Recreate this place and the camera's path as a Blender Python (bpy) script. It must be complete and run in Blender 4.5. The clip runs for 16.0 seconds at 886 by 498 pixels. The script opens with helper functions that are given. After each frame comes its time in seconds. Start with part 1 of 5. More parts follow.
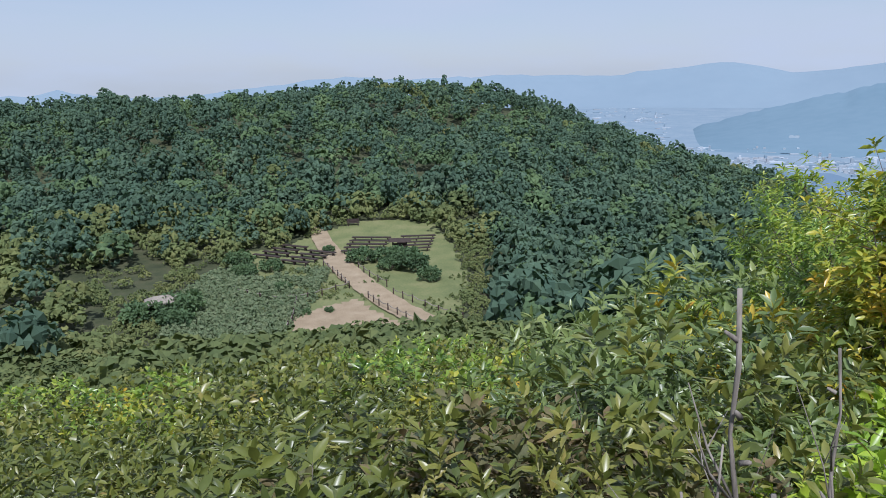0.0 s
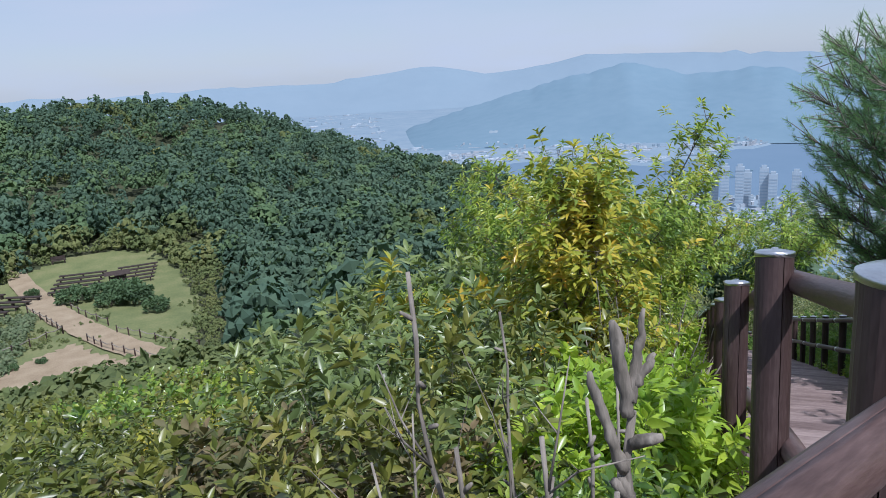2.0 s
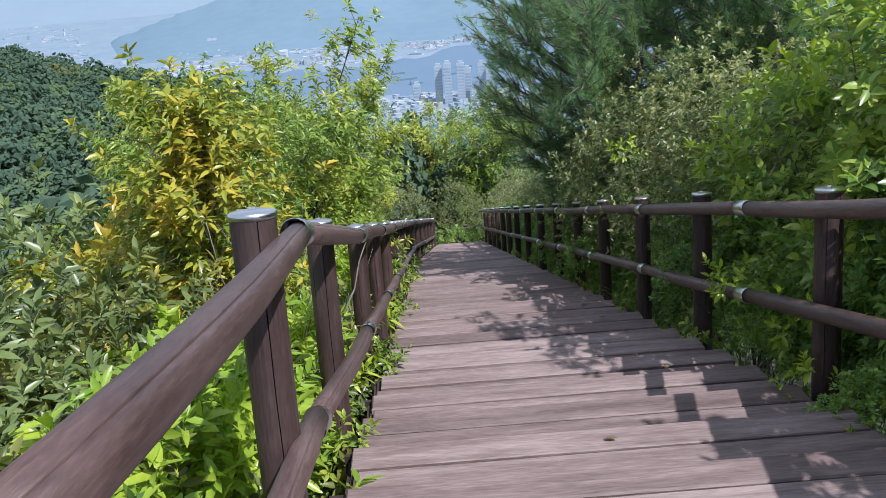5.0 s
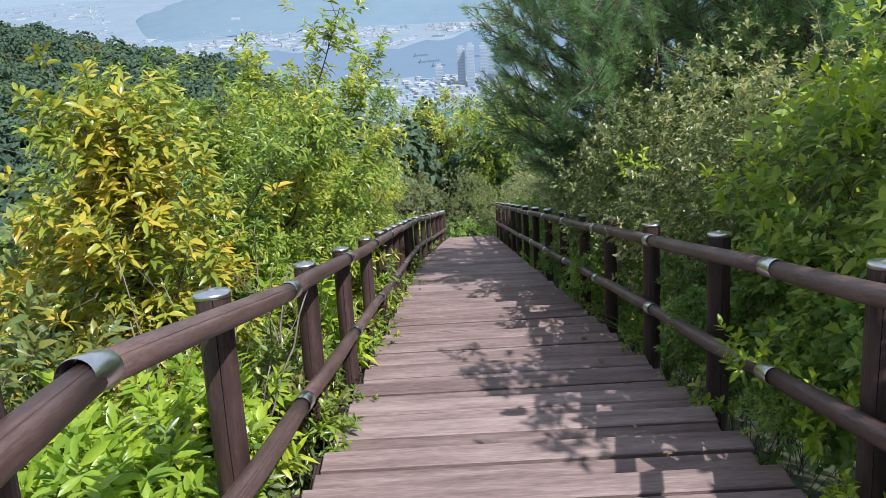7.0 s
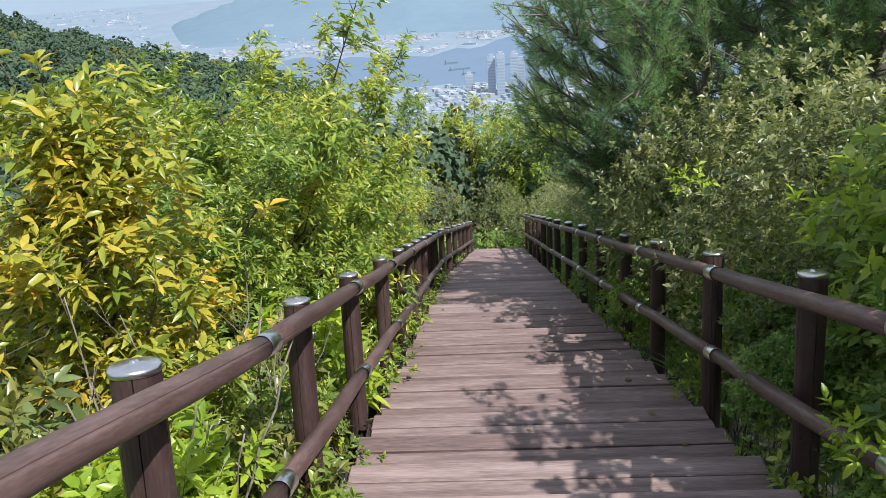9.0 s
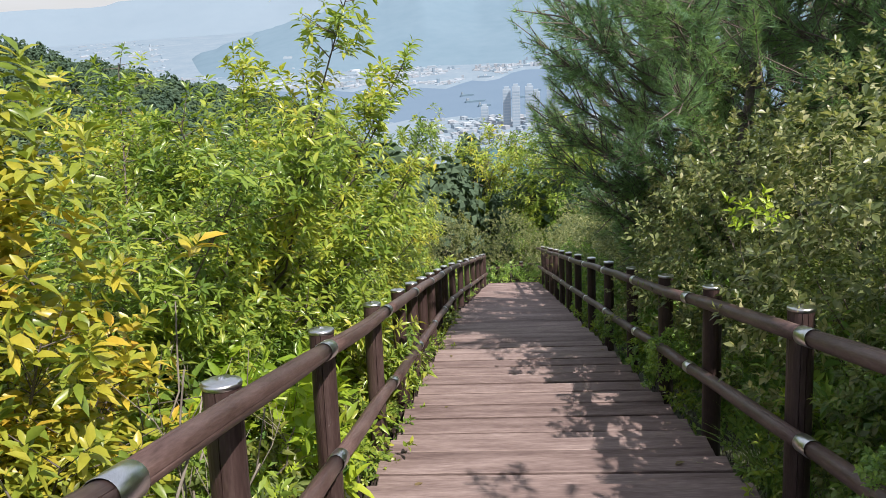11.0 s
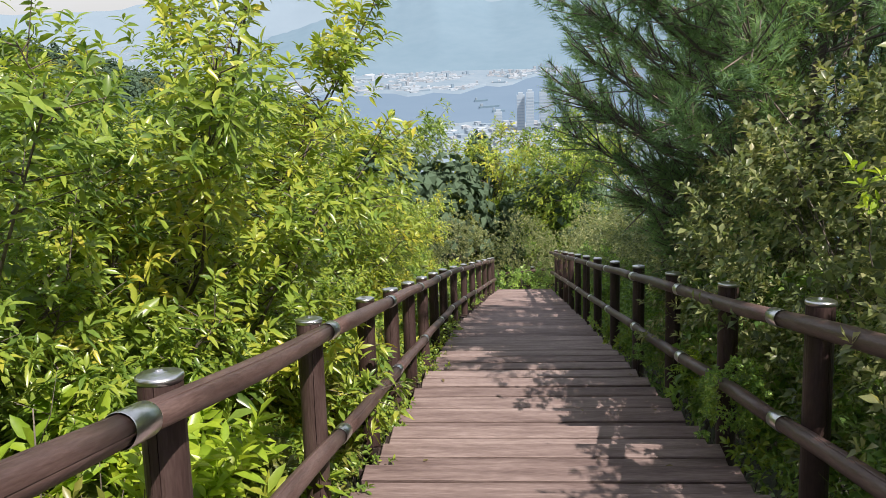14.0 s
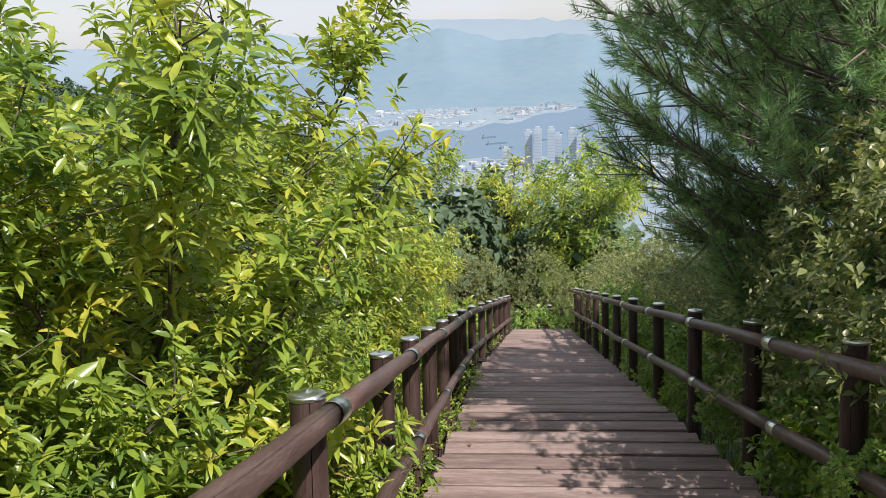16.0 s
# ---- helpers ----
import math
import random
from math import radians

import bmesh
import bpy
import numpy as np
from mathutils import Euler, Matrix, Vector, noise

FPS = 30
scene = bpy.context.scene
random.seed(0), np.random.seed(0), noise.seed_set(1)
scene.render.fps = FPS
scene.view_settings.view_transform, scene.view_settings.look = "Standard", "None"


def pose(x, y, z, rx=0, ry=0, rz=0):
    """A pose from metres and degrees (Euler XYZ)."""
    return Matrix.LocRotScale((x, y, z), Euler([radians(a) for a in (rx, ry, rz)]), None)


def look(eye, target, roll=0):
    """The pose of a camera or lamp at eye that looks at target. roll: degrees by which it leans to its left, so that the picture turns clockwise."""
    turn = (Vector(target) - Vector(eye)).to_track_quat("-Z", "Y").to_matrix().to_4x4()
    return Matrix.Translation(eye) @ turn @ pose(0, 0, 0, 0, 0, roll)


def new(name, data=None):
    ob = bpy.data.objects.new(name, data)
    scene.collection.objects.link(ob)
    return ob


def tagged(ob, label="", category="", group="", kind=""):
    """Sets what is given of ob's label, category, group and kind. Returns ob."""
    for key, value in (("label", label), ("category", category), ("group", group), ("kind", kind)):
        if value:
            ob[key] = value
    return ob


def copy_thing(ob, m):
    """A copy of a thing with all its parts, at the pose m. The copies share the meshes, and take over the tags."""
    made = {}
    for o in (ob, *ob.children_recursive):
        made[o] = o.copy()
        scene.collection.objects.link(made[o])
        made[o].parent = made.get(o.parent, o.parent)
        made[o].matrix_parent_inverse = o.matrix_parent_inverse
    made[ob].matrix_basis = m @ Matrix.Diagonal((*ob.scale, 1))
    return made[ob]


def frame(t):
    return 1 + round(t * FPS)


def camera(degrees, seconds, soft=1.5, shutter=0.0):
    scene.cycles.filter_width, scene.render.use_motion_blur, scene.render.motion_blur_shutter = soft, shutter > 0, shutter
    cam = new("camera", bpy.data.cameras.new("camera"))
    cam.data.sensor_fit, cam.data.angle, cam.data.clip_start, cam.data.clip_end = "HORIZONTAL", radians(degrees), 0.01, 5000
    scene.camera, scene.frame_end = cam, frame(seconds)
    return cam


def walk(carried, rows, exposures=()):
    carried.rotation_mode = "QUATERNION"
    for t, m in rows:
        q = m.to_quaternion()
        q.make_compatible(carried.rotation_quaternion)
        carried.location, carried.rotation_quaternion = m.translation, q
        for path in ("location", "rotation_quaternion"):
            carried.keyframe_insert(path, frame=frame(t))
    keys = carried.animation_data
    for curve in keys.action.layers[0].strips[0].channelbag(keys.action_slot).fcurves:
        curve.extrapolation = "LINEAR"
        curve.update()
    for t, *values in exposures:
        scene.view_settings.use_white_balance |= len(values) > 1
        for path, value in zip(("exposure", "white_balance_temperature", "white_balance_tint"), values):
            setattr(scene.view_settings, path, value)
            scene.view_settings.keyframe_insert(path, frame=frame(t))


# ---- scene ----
cam = camera(61.42, 16.0, soft=0.45)
# seconds, place, yaw, pitch, lean
ROWS = [
    (0.0, -0.037, 0.070, 1.486, 0.67, -13.42, 0.78),
    (0.5, -0.034, 0.062, 1.489, -4.22, -13.26, 0.84),
    (1.0, -0.026, 0.100, 1.480, -9.25, -13.08, 0.90),
    (1.5, -0.020, 0.054, 1.484, -14.39, -13.10, 1.66),
    (2.0, 0.086, -0.054, 1.488, -20.15, -13.44, 3.27),
    (2.5, 0.320, -0.092, 1.444, -25.24, -14.32, 2.98),
    (3.0, 0.424, -0.153, 1.441, -31.64, -15.00, 2.84),
    (3.5, 0.594, -0.127, 1.425, -36.65, -16.38, 2.72),
    (4.0, 0.809, -0.088, 1.425, -40.87, -19.72, 2.95),
    (4.2, 0.880, -0.048, 1.418, -41.31, -21.03, 3.27),
    (6.3, 1.824, 0.367, 1.463, -39.01, -22.03, 4.32),
    (6.5, 1.905, 0.423, 1.459, -39.14, -22.18, 4.04),
    (7.0, 2.071, 0.584, 1.441, -38.29, -22.92, 3.62),
    (7.5, 2.203, 0.745, 1.420, -37.46, -22.78, 3.70),
    (8.0, 2.437, 0.914, 1.284, -36.79, -21.17, 4.02),
    (8.5, 2.544, 1.046, 1.269, -36.43, -21.22, 3.68),
    (9.0, 2.600, 1.210, 1.245, -36.07, -22.22, 3.47),
    (9.2, 2.633, 1.271, 1.240, -36.07, -22.41, 3.45),
    (11.3, 3.494, 2.197, 0.728, -35.00, -19.65, 3.25),
    (11.5, 3.614, 2.267, 0.635, -34.93, -19.78, 3.45),
    (12.0, 3.778, 2.394, 0.615, -34.56, -19.93, 3.78),
    (12.5, 3.942, 2.650, 0.451, -34.31, -20.11, 3.91),
    (13.0, 4.115, 2.900, 0.427, -34.25, -20.21, 3.84),
    (13.5, 4.330, 3.143, 0.234, -34.23, -19.51, 3.84),
    (14.0, 4.435, 3.313, 0.209, -34.09, -19.36, 2.89),
    (14.5, 4.555, 3.585, 0.067, -33.45, -19.16, 2.47),
    (15.0, 4.656, 3.873, 0.047, -33.41, -19.19, 2.46),
    (15.5, 4.778, 4.058, -0.075, -33.25, -18.70, 2.62),
    (16.0, 4.885, 4.281, -0.110, -33.64, -16.62, 2.62),
]
walk(cam, [(t, pose(x, y, z, 90 + pitch, 0, yaw) @ pose(0, 0, 0, 0, 0, -roll)) for t, x, y, z, yaw, pitch, roll in ROWS],
     exposures=[(0.0, 0.03, 5620, 17), (3.0, 0.1, 5560, 17), (4.2, 0.24, 5660, 17), (6.3, 0.44, 6000, 17), (9.2, 0.46, 6280, 17), (12.5, 0.51, 6820, 17), (16.0, 0.48, 6780, 17)])

# ---------------------------------------------------------------- light
SUN_EL, SUN_DIR = radians(53), Vector((0.08, -0.997, 0.0)).normalized()      # the sun stands to the right of the stairs and behind the walker
world = bpy.data.worlds.new("world")
scene.world = world
world.use_nodes = True
wn, wl = world.node_tree.nodes, world.node_tree.links
wn.clear()
sky = wn.new("ShaderNodeTexSky")
sky.sky_type, sky.sun_disc = "NISHITA", False
sky.sun_elevation, sky.sun_rotation = SUN_EL, math.atan2(SUN_DIR.x, SUN_DIR.y)
sky.altitude, sky.air_density, sky.dust_density, sky.ozone_density = 400, 1.0, 0.7, 1.5
coord = wn.new("ShaderNodeTexCoord")
squash = wn.new("ShaderNodeMapping")
squash.inputs["Scale"].default_value = (2.2, 2.2, 9.0)
cloud = wn.new("ShaderNodeTexNoise")
cloud.inputs["Scale"].default_value, cloud.inputs["Detail"].default_value = 1.6, 7
cramp = wn.new("ShaderNodeValToRGB")
cramp.color_ramp.elements[0].position, cramp.color_ramp.elements[1].position = 0.45, 0.70
cmix = wn.new("ShaderNodeMix")
cmix.data_type = "RGBA"
cmix.inputs["B"].default_value = (6.3, 7.0, 7.65, 1)
cfac = wn.new("ShaderNodeMath")
cfac.operation = "MULTIPLY_ADD"
cfac.inputs[1].default_value, cfac.inputs[2].default_value = 0.34, 0.66
bg = wn.new("ShaderNodeBackground")
bg.inputs["Strength"].default_value = 0.085
wout = wn.new("ShaderNodeOutputWorld")
wl.new(coord.outputs["Generated"], squash.inputs["Vector"])
wl.new(squash.outputs["Vector"], cloud.inputs["Vector"])
wl.new(cloud.outputs["Fac"], cramp.inputs["Fac"])
wl.new(cramp.outputs["Color"], cfac.inputs[0])
wl.new(cfac.outputs["Value"], cmix.inputs["Factor"])
wl.new(sky.outputs["Color"], cmix.inputs["A"])
wl.new(cmix.outputs["Result"], bg.inputs["Color"])
wl.new(bg.outputs["Background"], wout.inputs["Surface"])

sun_data = bpy.data.lights.new("sun", "SUN")
sun_data.energy, sun_data.angle, sun_data.color = 5.0, radians(0.6), (1.0, 0.95, 0.86)
sun = new("sun", sun_data)
sun_from = SUN_DIR * math.cos(SUN_EL) + Vector((0, 0, math.sin(SUN_EL)))
sun.matrix_world = look(sun_from * 50, (0, 0, 0))

# ---------------------------------------------------------------- the plan
# s: metres along the stairs, n: metres to their right, z: up
AX, AN = Vector((0.632, 0.775, 0)), Vector((0.775, -0.632, 0))
TREAD, RISE, FIRST, STEPS = 0.466, 0.1631, 1.75, 53
LEFT_N, RIGHT_N = 0.335, 2.80


def W(s, n, z):
    return Vector((AX.x * s + AN.x * n, AX.y * s + AN.y * n, z))


def deck_z(s):
    return 0.0 if s < FIRST else -0.35 * (s - FIRST)


def smooth(a, b, x):
    t = np.clip((x - a) / (b - a), 0, 1)
    return t * t * (3 - 2 * t)


# the ridge's height against the eye, by bearing in degrees
RIDGE_AZ = (-180, -60, -31, -24, -18, -10, -4, 0, 4.4, 8.6, 12.8, 17, 23, 30, 40, 60, 180)
RIDGE_EL = (-16, -4, -2.0, -1.5, -1.2, -0.65, -0.9, -1.25, -1.9, -2.8, -3.85, -5.2, -6.8, -8.9, -15, -22, -22)
CREST = 255.0


def ground_z(x, y):
    """The hill's ground: a dome under the summit, a saddle with a clearing, a wooded ridge and the slopes down to the sea."""
    x, y = np.asarray(x, float), np.asarray(y, float)
    r = np.hypot(x, y)
    az = np.degrees(np.arctan2(x, y))
    crest = CREST * np.tan(np.radians(np.interp(az, RIDGE_AZ, RIDGE_EL))) - 3.5
    dome = -0.35 - 0.345 * r
    low = np.maximum(dome, -22.0 - 0.004 * r)
    near = np.where(r < 60, dome, low)
    t = smooth(92, CREST, r) ** 0.85
    up = near * (1 - t) + crest * t
    open_side = smooth(24, 36, az) + smooth(-60, -110, az)          # no saddle on these bearings
    fall = dome + 0.08 * np.maximum(r - 60, 0)
    z = np.where(r < 60, dome, up * (1 - open_side) + np.minimum(fall, up) * open_side)
    far = np.maximum(r - CREST, 0)
    z = z - 0.36 * far
    z = z + smooth(110, 200, r) * 3.0 * np.sin(x * 0.045 + 1.3) * np.sin(y * 0.06)
    under = np.exp(-((AN.x * x + AN.y * y - 1.6) / 2.2) ** 2)
    return np.maximum(z - 0.15 * under, -262.0)


def gz(x, y):
    return float(ground_z(x, y))


# ---------------------------------------------------------------- materials
def node_mat(name):
    m = bpy.data.materials.new(name)
    m.use_nodes = True
    nt = m.node_tree
    return m, nt, nt.nodes["Principled BSDF"], nt.nodes["Material Output"]


def ramp_of(nt, colours):
    ramp = nt.nodes.new("ShaderNodeValToRGB")
    el = ramp.color_ramp.elements
    while len(el) < len(colours):
        el.new(0.5)
    for i, c in enumerate(colours):
        el[i].position = i / max(1, len(colours) - 1)
        el[i].color = (*c, 1)
    return ramp


def surface(name, colours, rough=0.7, scale=6.0, stretch=(1, 1, 1), metal=0.0, bump=0.2, fine=60.0, per_object=0.0, spec=0.4):
    """A surface with large and fine variation, bump, and a tint for each object."""
    m, nt, bsdf, out = node_mat(name)
    n, l = nt.nodes, nt.links
    tc, mp = n.new("ShaderNodeTexCoord"), n.new("ShaderNodeMapping")
    mp.inputs["Scale"].default_value = stretch
    l.new(tc.outputs["Object"], mp.inputs["Vector"])
    info = n.new("ShaderNodeObjectInfo")
    shift = n.new("ShaderNodeVectorMath")
    shift.operation = "ADD"
    mul = n.new("ShaderNodeMath")
    mul.operation = "MULTIPLY"
    mul.inputs[1].default_value = 37.0
    l.new(info.outputs["Random"], mul.inputs[0])
    l.new(mp.outputs["Vector"], shift.inputs[0])
    l.new(mul.outputs["Value"], shift.inputs[1])
    big, small = n.new("ShaderNodeTexNoise"), n.new("ShaderNodeTexNoise")
    big.inputs["Scale"].default_value, big.inputs["Detail"].default_value = scale, 6
    small.inputs["Scale"].default_value, small.inputs["Detail"].default_value = fine, 4
    l.new(shift.outputs["Vector"], big.inputs["Vector"])
    l.new(shift.outputs["Vector"], small.inputs["Vector"])
    mix = n.new("ShaderNodeMath")
    mix.operation = "MULTIPLY_ADD"
    mix.inputs[1].default_value = 0.45
    half = n.new("ShaderNodeMath")
    half.operation = "MULTIPLY"
    half.inputs[1].default_value = 0.62
    l.new(big.outputs["Fac"], half.inputs[0])
    l.new(small.outputs["Fac"], mix.inputs[0])
    l.new(half.outputs["Value"], mix.inputs[2])
    spread = n.new("ShaderNodeMapRange")
    spread.inputs["From Min"].default_value, spread.inputs["From Max"].default_value = 0.3, 0.75
    l.new(mix.outputs["Value"], spread.inputs["Value"])
    tint = n.new("ShaderNodeMath")
    tint.operation = "MULTIPLY_ADD"
    tint.inputs[1].default_value = per_object
    l.new(info.outputs["Random"], tint.inputs[0])
    l.new(spread.outputs["Result"], tint.inputs[2])
    off = n.new("ShaderNodeMath")
    off.operation = "SUBTRACT"
    off.inputs[1].default_value = per_object / 2
    l.new(tint.outputs["Value"], off.inputs[0])
    ramp = ramp_of(nt, colours)
    l.new(off.outputs["Value"], ramp.inputs["Fac"])
    l.new(ramp.outputs["Color"], bsdf.inputs["Base Color"])
    bsdf.inputs["Roughness"].default_value, bsdf.inputs["Metallic"].default_value = rough, metal
    bsdf.inputs["Specular IOR Level"].default_value = spec
    if bump:
        b = n.new("ShaderNodeBump")
        b.inputs["Strength"].default_value, b.inputs["Distance"].default_value = bump, 0.01
        l.new(mix.outputs["Value"], b.inputs["Height"])
        l.new(b.outputs["Normal"], bsdf.inputs["Normal"])
    return m


def leafy(name, colours, rough=0.45, through_light=0.35, spec=0.4, grain=45, swing=0.45, branch=1.3, per_leaf=0.5):
    """Leaves: the tint drifts from branch to branch and from plant to plant, a little from leaf to leaf, and light shines through."""
    m, nt, bsdf, out = node_mat(name)
    n, l = nt.nodes, nt.links
    geo, info = n.new("ShaderNodeNewGeometry"), n.new("ShaderNodeObjectInfo")
    where, drift = n.new("ShaderNodeTexCoord"), n.new("ShaderNodeTexNoise")
    drift.inputs["Scale"].default_value, drift.inputs["Detail"].default_value = branch, 2
    l.new(where.outputs["Object"], drift.inputs["Vector"])
    total = None
    for socket, weight in ((geo.outputs["Random Per Island"], per_leaf), (info.outputs["Random"], 0.3), (drift.outputs["Fac"], 1.5)):
        step = n.new("ShaderNodeMath")
        step.operation = "MULTIPLY_ADD"
        step.inputs[1].default_value = weight
        step.inputs[2].default_value = 0.5 - (per_leaf + 0.3 + 1.5) / 2
        l.new(socket, step.inputs[0])
        if total is not None:
            l.new(total, step.inputs[2])
        total = step.outputs["Value"]
    ramp = ramp_of(nt, colours)
    l.new(total, ramp.inputs["Fac"])
    tc, nz = n.new("ShaderNodeTexCoord"), n.new("ShaderNodeTexNoise")
    nz.inputs["Scale"].default_value, nz.inputs["Detail"].default_value = grain, 3
    l.new(tc.outputs["Object"], nz.inputs["Vector"])
    vary = n.new("ShaderNodeMix")
    vary.data_type, vary.blend_type = "RGBA", "MULTIPLY"
    vary.inputs["Factor"].default_value = swing
    l.new(ramp.outputs["Color"], vary.inputs["A"])
    bright = n.new("ShaderNodeMapRange")
    bright.inputs["To Min"].default_value, bright.inputs["To Max"].default_value = 0.55, 1.45
    l.new(nz.outputs["Fac"], bright.inputs["Value"])
    l.new(bright.outputs["Result"], vary.inputs["B"])
    l.new(vary.outputs["Result"], bsdf.inputs["Base Color"])
    bsdf.inputs["Roughness"].default_value = rough
    bsdf.inputs["Specular IOR Level"].default_value = spec
    tr, mx = n.new("ShaderNodeBsdfTranslucent"), n.new("ShaderNodeMixShader")
    warm = n.new("ShaderNodeMix")
    warm.data_type, warm.blend_type = "RGBA", "MULTIPLY"
    warm.inputs["Factor"].default_value = 1.0
    warm.inputs["B"].default_value = (1.5, 1.5, 0.8, 1)
    l.new(vary.outputs["Result"], warm.inputs["A"])
    l.new(warm.outputs["Result"], tr.inputs["Color"])
    mx.inputs["Fac"].default_value = through_light
    l.new(bsdf.outputs["BSDF"], mx.inputs[1])
    l.new(tr.outputs["BSDF"], mx.inputs[2])
    l.new(mx.outputs["Shader"], out.inputs["Surface"])
    return m


PLANK = surface("faded_brown_deck_board", [(0.10, 0.068, 0.064), (0.19, 0.14, 0.13), (0.31, 0.245, 0.23)], 0.62, 2.0, (0.9, 9, 9), bump=0.5, fine=14, per_object=0.5)
TIMBER = surface("dark_painted_log", [(0.026, 0.015, 0.014), (0.046, 0.028, 0.026), (0.078, 0.052, 0.048)], 0.45, 3.0, (6, 6, 1), bump=0.22, fine=22, per_object=0.35)
RAILWOOD = surface("brown_stained_rail", [(0.045, 0.026, 0.023), (0.088, 0.055, 0.05), (0.15, 0.10, 0.092)], 0.45, 3.0, (1, 6, 6), bump=0.3, fine=22, per_object=0.35)
ENDGRAIN = surface("dark_log_end", [(0.03, 0.019, 0.016), (0.075, 0.048, 0.04)], 0.7, 30, bump=0.4)
STEEL = surface("brushed_steel", [(0.55, 0.56, 0.57), (0.75, 0.76, 0.78)], 0.28, 12, (1, 1, 8), metal=1.0, bump=0.05, fine=80)
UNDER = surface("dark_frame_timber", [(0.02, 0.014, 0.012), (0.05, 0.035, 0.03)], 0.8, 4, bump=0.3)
BARK = surface("grey_brown_bark", [(0.055, 0.043, 0.034), (0.12, 0.10, 0.085), (0.2, 0.175, 0.15)], 0.85, 14, (1, 1, 0.3), bump=0.6, fine=70, per_object=0.3)
DEADWOOD = surface("grey_dead_wood", [(0.085, 0.076, 0.062), (0.20, 0.178, 0.15), (0.35, 0.32, 0.27)], 0.9, 26, (1, 1, 0.2), bump=1.0, fine=60, per_object=0.3)
SOIL = surface("hill_soil_and_litter", [(0.02, 0.028, 0.012), (0.045, 0.055, 0.022), (0.08, 0.075, 0.04)], 0.95, 0.5, bump=0.6, fine=6)
GRASSY = surface("clearing_grass", [(0.085, 0.11, 0.04), (0.135, 0.155, 0.058), (0.20, 0.195, 0.09)], 0.95, 0.35, bump=0.5, fine=5)
REED = surface("pale_reed_meadow", [(0.07, 0.11, 0.05), (0.11, 0.15, 0.075), (0.16, 0.19, 0.10)], 0.95, 0.4, bump=0.6, fine=4)
DIRT = surface("bare_earth_path", [(0.19, 0.145, 0.09), (0.27, 0.21, 0.135), (0.34, 0.28, 0.19)], 0.95, 0.6, bump=0.3, fine=8)
FIELD_LEAF = leafy("field_shrub_leaf", [(0.055, 0.078, 0.018), (0.095, 0.12, 0.024), (0.145, 0.165, 0.034), (0.20, 0.20, 0.045), (0.26, 0.20, 0.06)], 0.36, 0.2, 0.5)
GREEN_LEAF = leafy("fresh_green_leaf", [(0.068, 0.135, 0.032), (0.135, 0.225, 0.042), (0.23, 0.325, 0.052), (0.345, 0.40, 0.06), (0.52, 0.46, 0.07)], 0.3, 0.34, 0.5)
YELLOW_LEAF = leafy("yellowing_leaf", [(0.08, 0.14, 0.026), (0.15, 0.22, 0.032), (0.25, 0.30, 0.038), (0.37, 0.36, 0.045), (0.48, 0.38, 0.045), (0.54, 0.28, 0.035)], 0.34, 0.28, 0.5, branch=1.6)
LIME_LEAF = leafy("lime_green_leaf", [(0.16, 0.28, 0.03), (0.25, 0.38, 0.038), (0.36, 0.47, 0.046), (0.48, 0.54, 0.06)], 0.34, 0.36, 0.5)
PALE_LEAF = leafy("pale_green_leaf", [(0.075, 0.11, 0.04), (0.12, 0.17, 0.055), (0.18, 0.235, 0.075), (0.25, 0.295, 0.10)], 0.36, 0.24, 0.5)
BROWN_LEAF = leafy("russet_dry_leaf", [(0.08, 0.095, 0.035), (0.13, 0.115, 0.05), (0.18, 0.135, 0.068), (0.25, 0.195, 0.105)], 0.7, 0.2)
SMALL_LEAF = leafy("grey_green_small_leaf", [(0.075, 0.11, 0.048), (0.135, 0.18, 0.072), (0.235, 0.27, 0.115), (0.38, 0.38, 0.20)], 0.34, 0.4, 0.5, per_leaf=0.8)
DARK_LEAF = leafy("deep_green_leaf", [(0.06, 0.10, 0.036), (0.10, 0.155, 0.046), (0.16, 0.22, 0.06), (0.26, 0.31, 0.09)], 0.3, 0.38, 0.5, per_leaf=0.7)
VINE_LEAF = leafy("vine_leaf", [(0.10, 0.20, 0.06), (0.17, 0.30, 0.08), (0.28, 0.42, 0.10), (0.42, 0.53, 0.12)], 0.3, 0.36, 0.5, per_leaf=0.6)
BROAD_LEAF = leafy("broad_thicket_leaf", [(0.09, 0.18, 0.05), (0.17, 0.28, 0.07), (0.29, 0.40, 0.085), (0.45, 0.53, 0.11)], 0.3, 0.42, 0.5, per_leaf=0.7)
NEEDLE = leafy("pine_needle", [(0.09, 0.175, 0.105), (0.145, 0.26, 0.14), (0.22, 0.36, 0.17), (0.34, 0.48, 0.20)], 0.42, 0.45, 0.4, branch=0.8, per_leaf=0.5)
# far crowns: base colours lightened and blued in place of haze
WOOD_DARK = leafy("far_pine_crown", [(0.055, 0.098, 0.070), (0.080, 0.13, 0.087), (0.115, 0.168, 0.10)], 0.8, 0.25, 0.1, 0.19, 1.0, branch=0.16, per_leaf=0.3)
WOOD_MID = leafy("far_broadleaf_crown", [(0.065, 0.11, 0.06), (0.095, 0.152, 0.075), (0.135, 0.195, 0.088)], 0.8, 0.25, 0.1, 0.19, 0.9, branch=0.16, per_leaf=0.3)
REED_LEAF = leafy("pale_reed_blade", [(0.10, 0.145, 0.075), (0.15, 0.195, 0.105), (0.21, 0.25, 0.14)], 0.6, 0.3, 0.2)
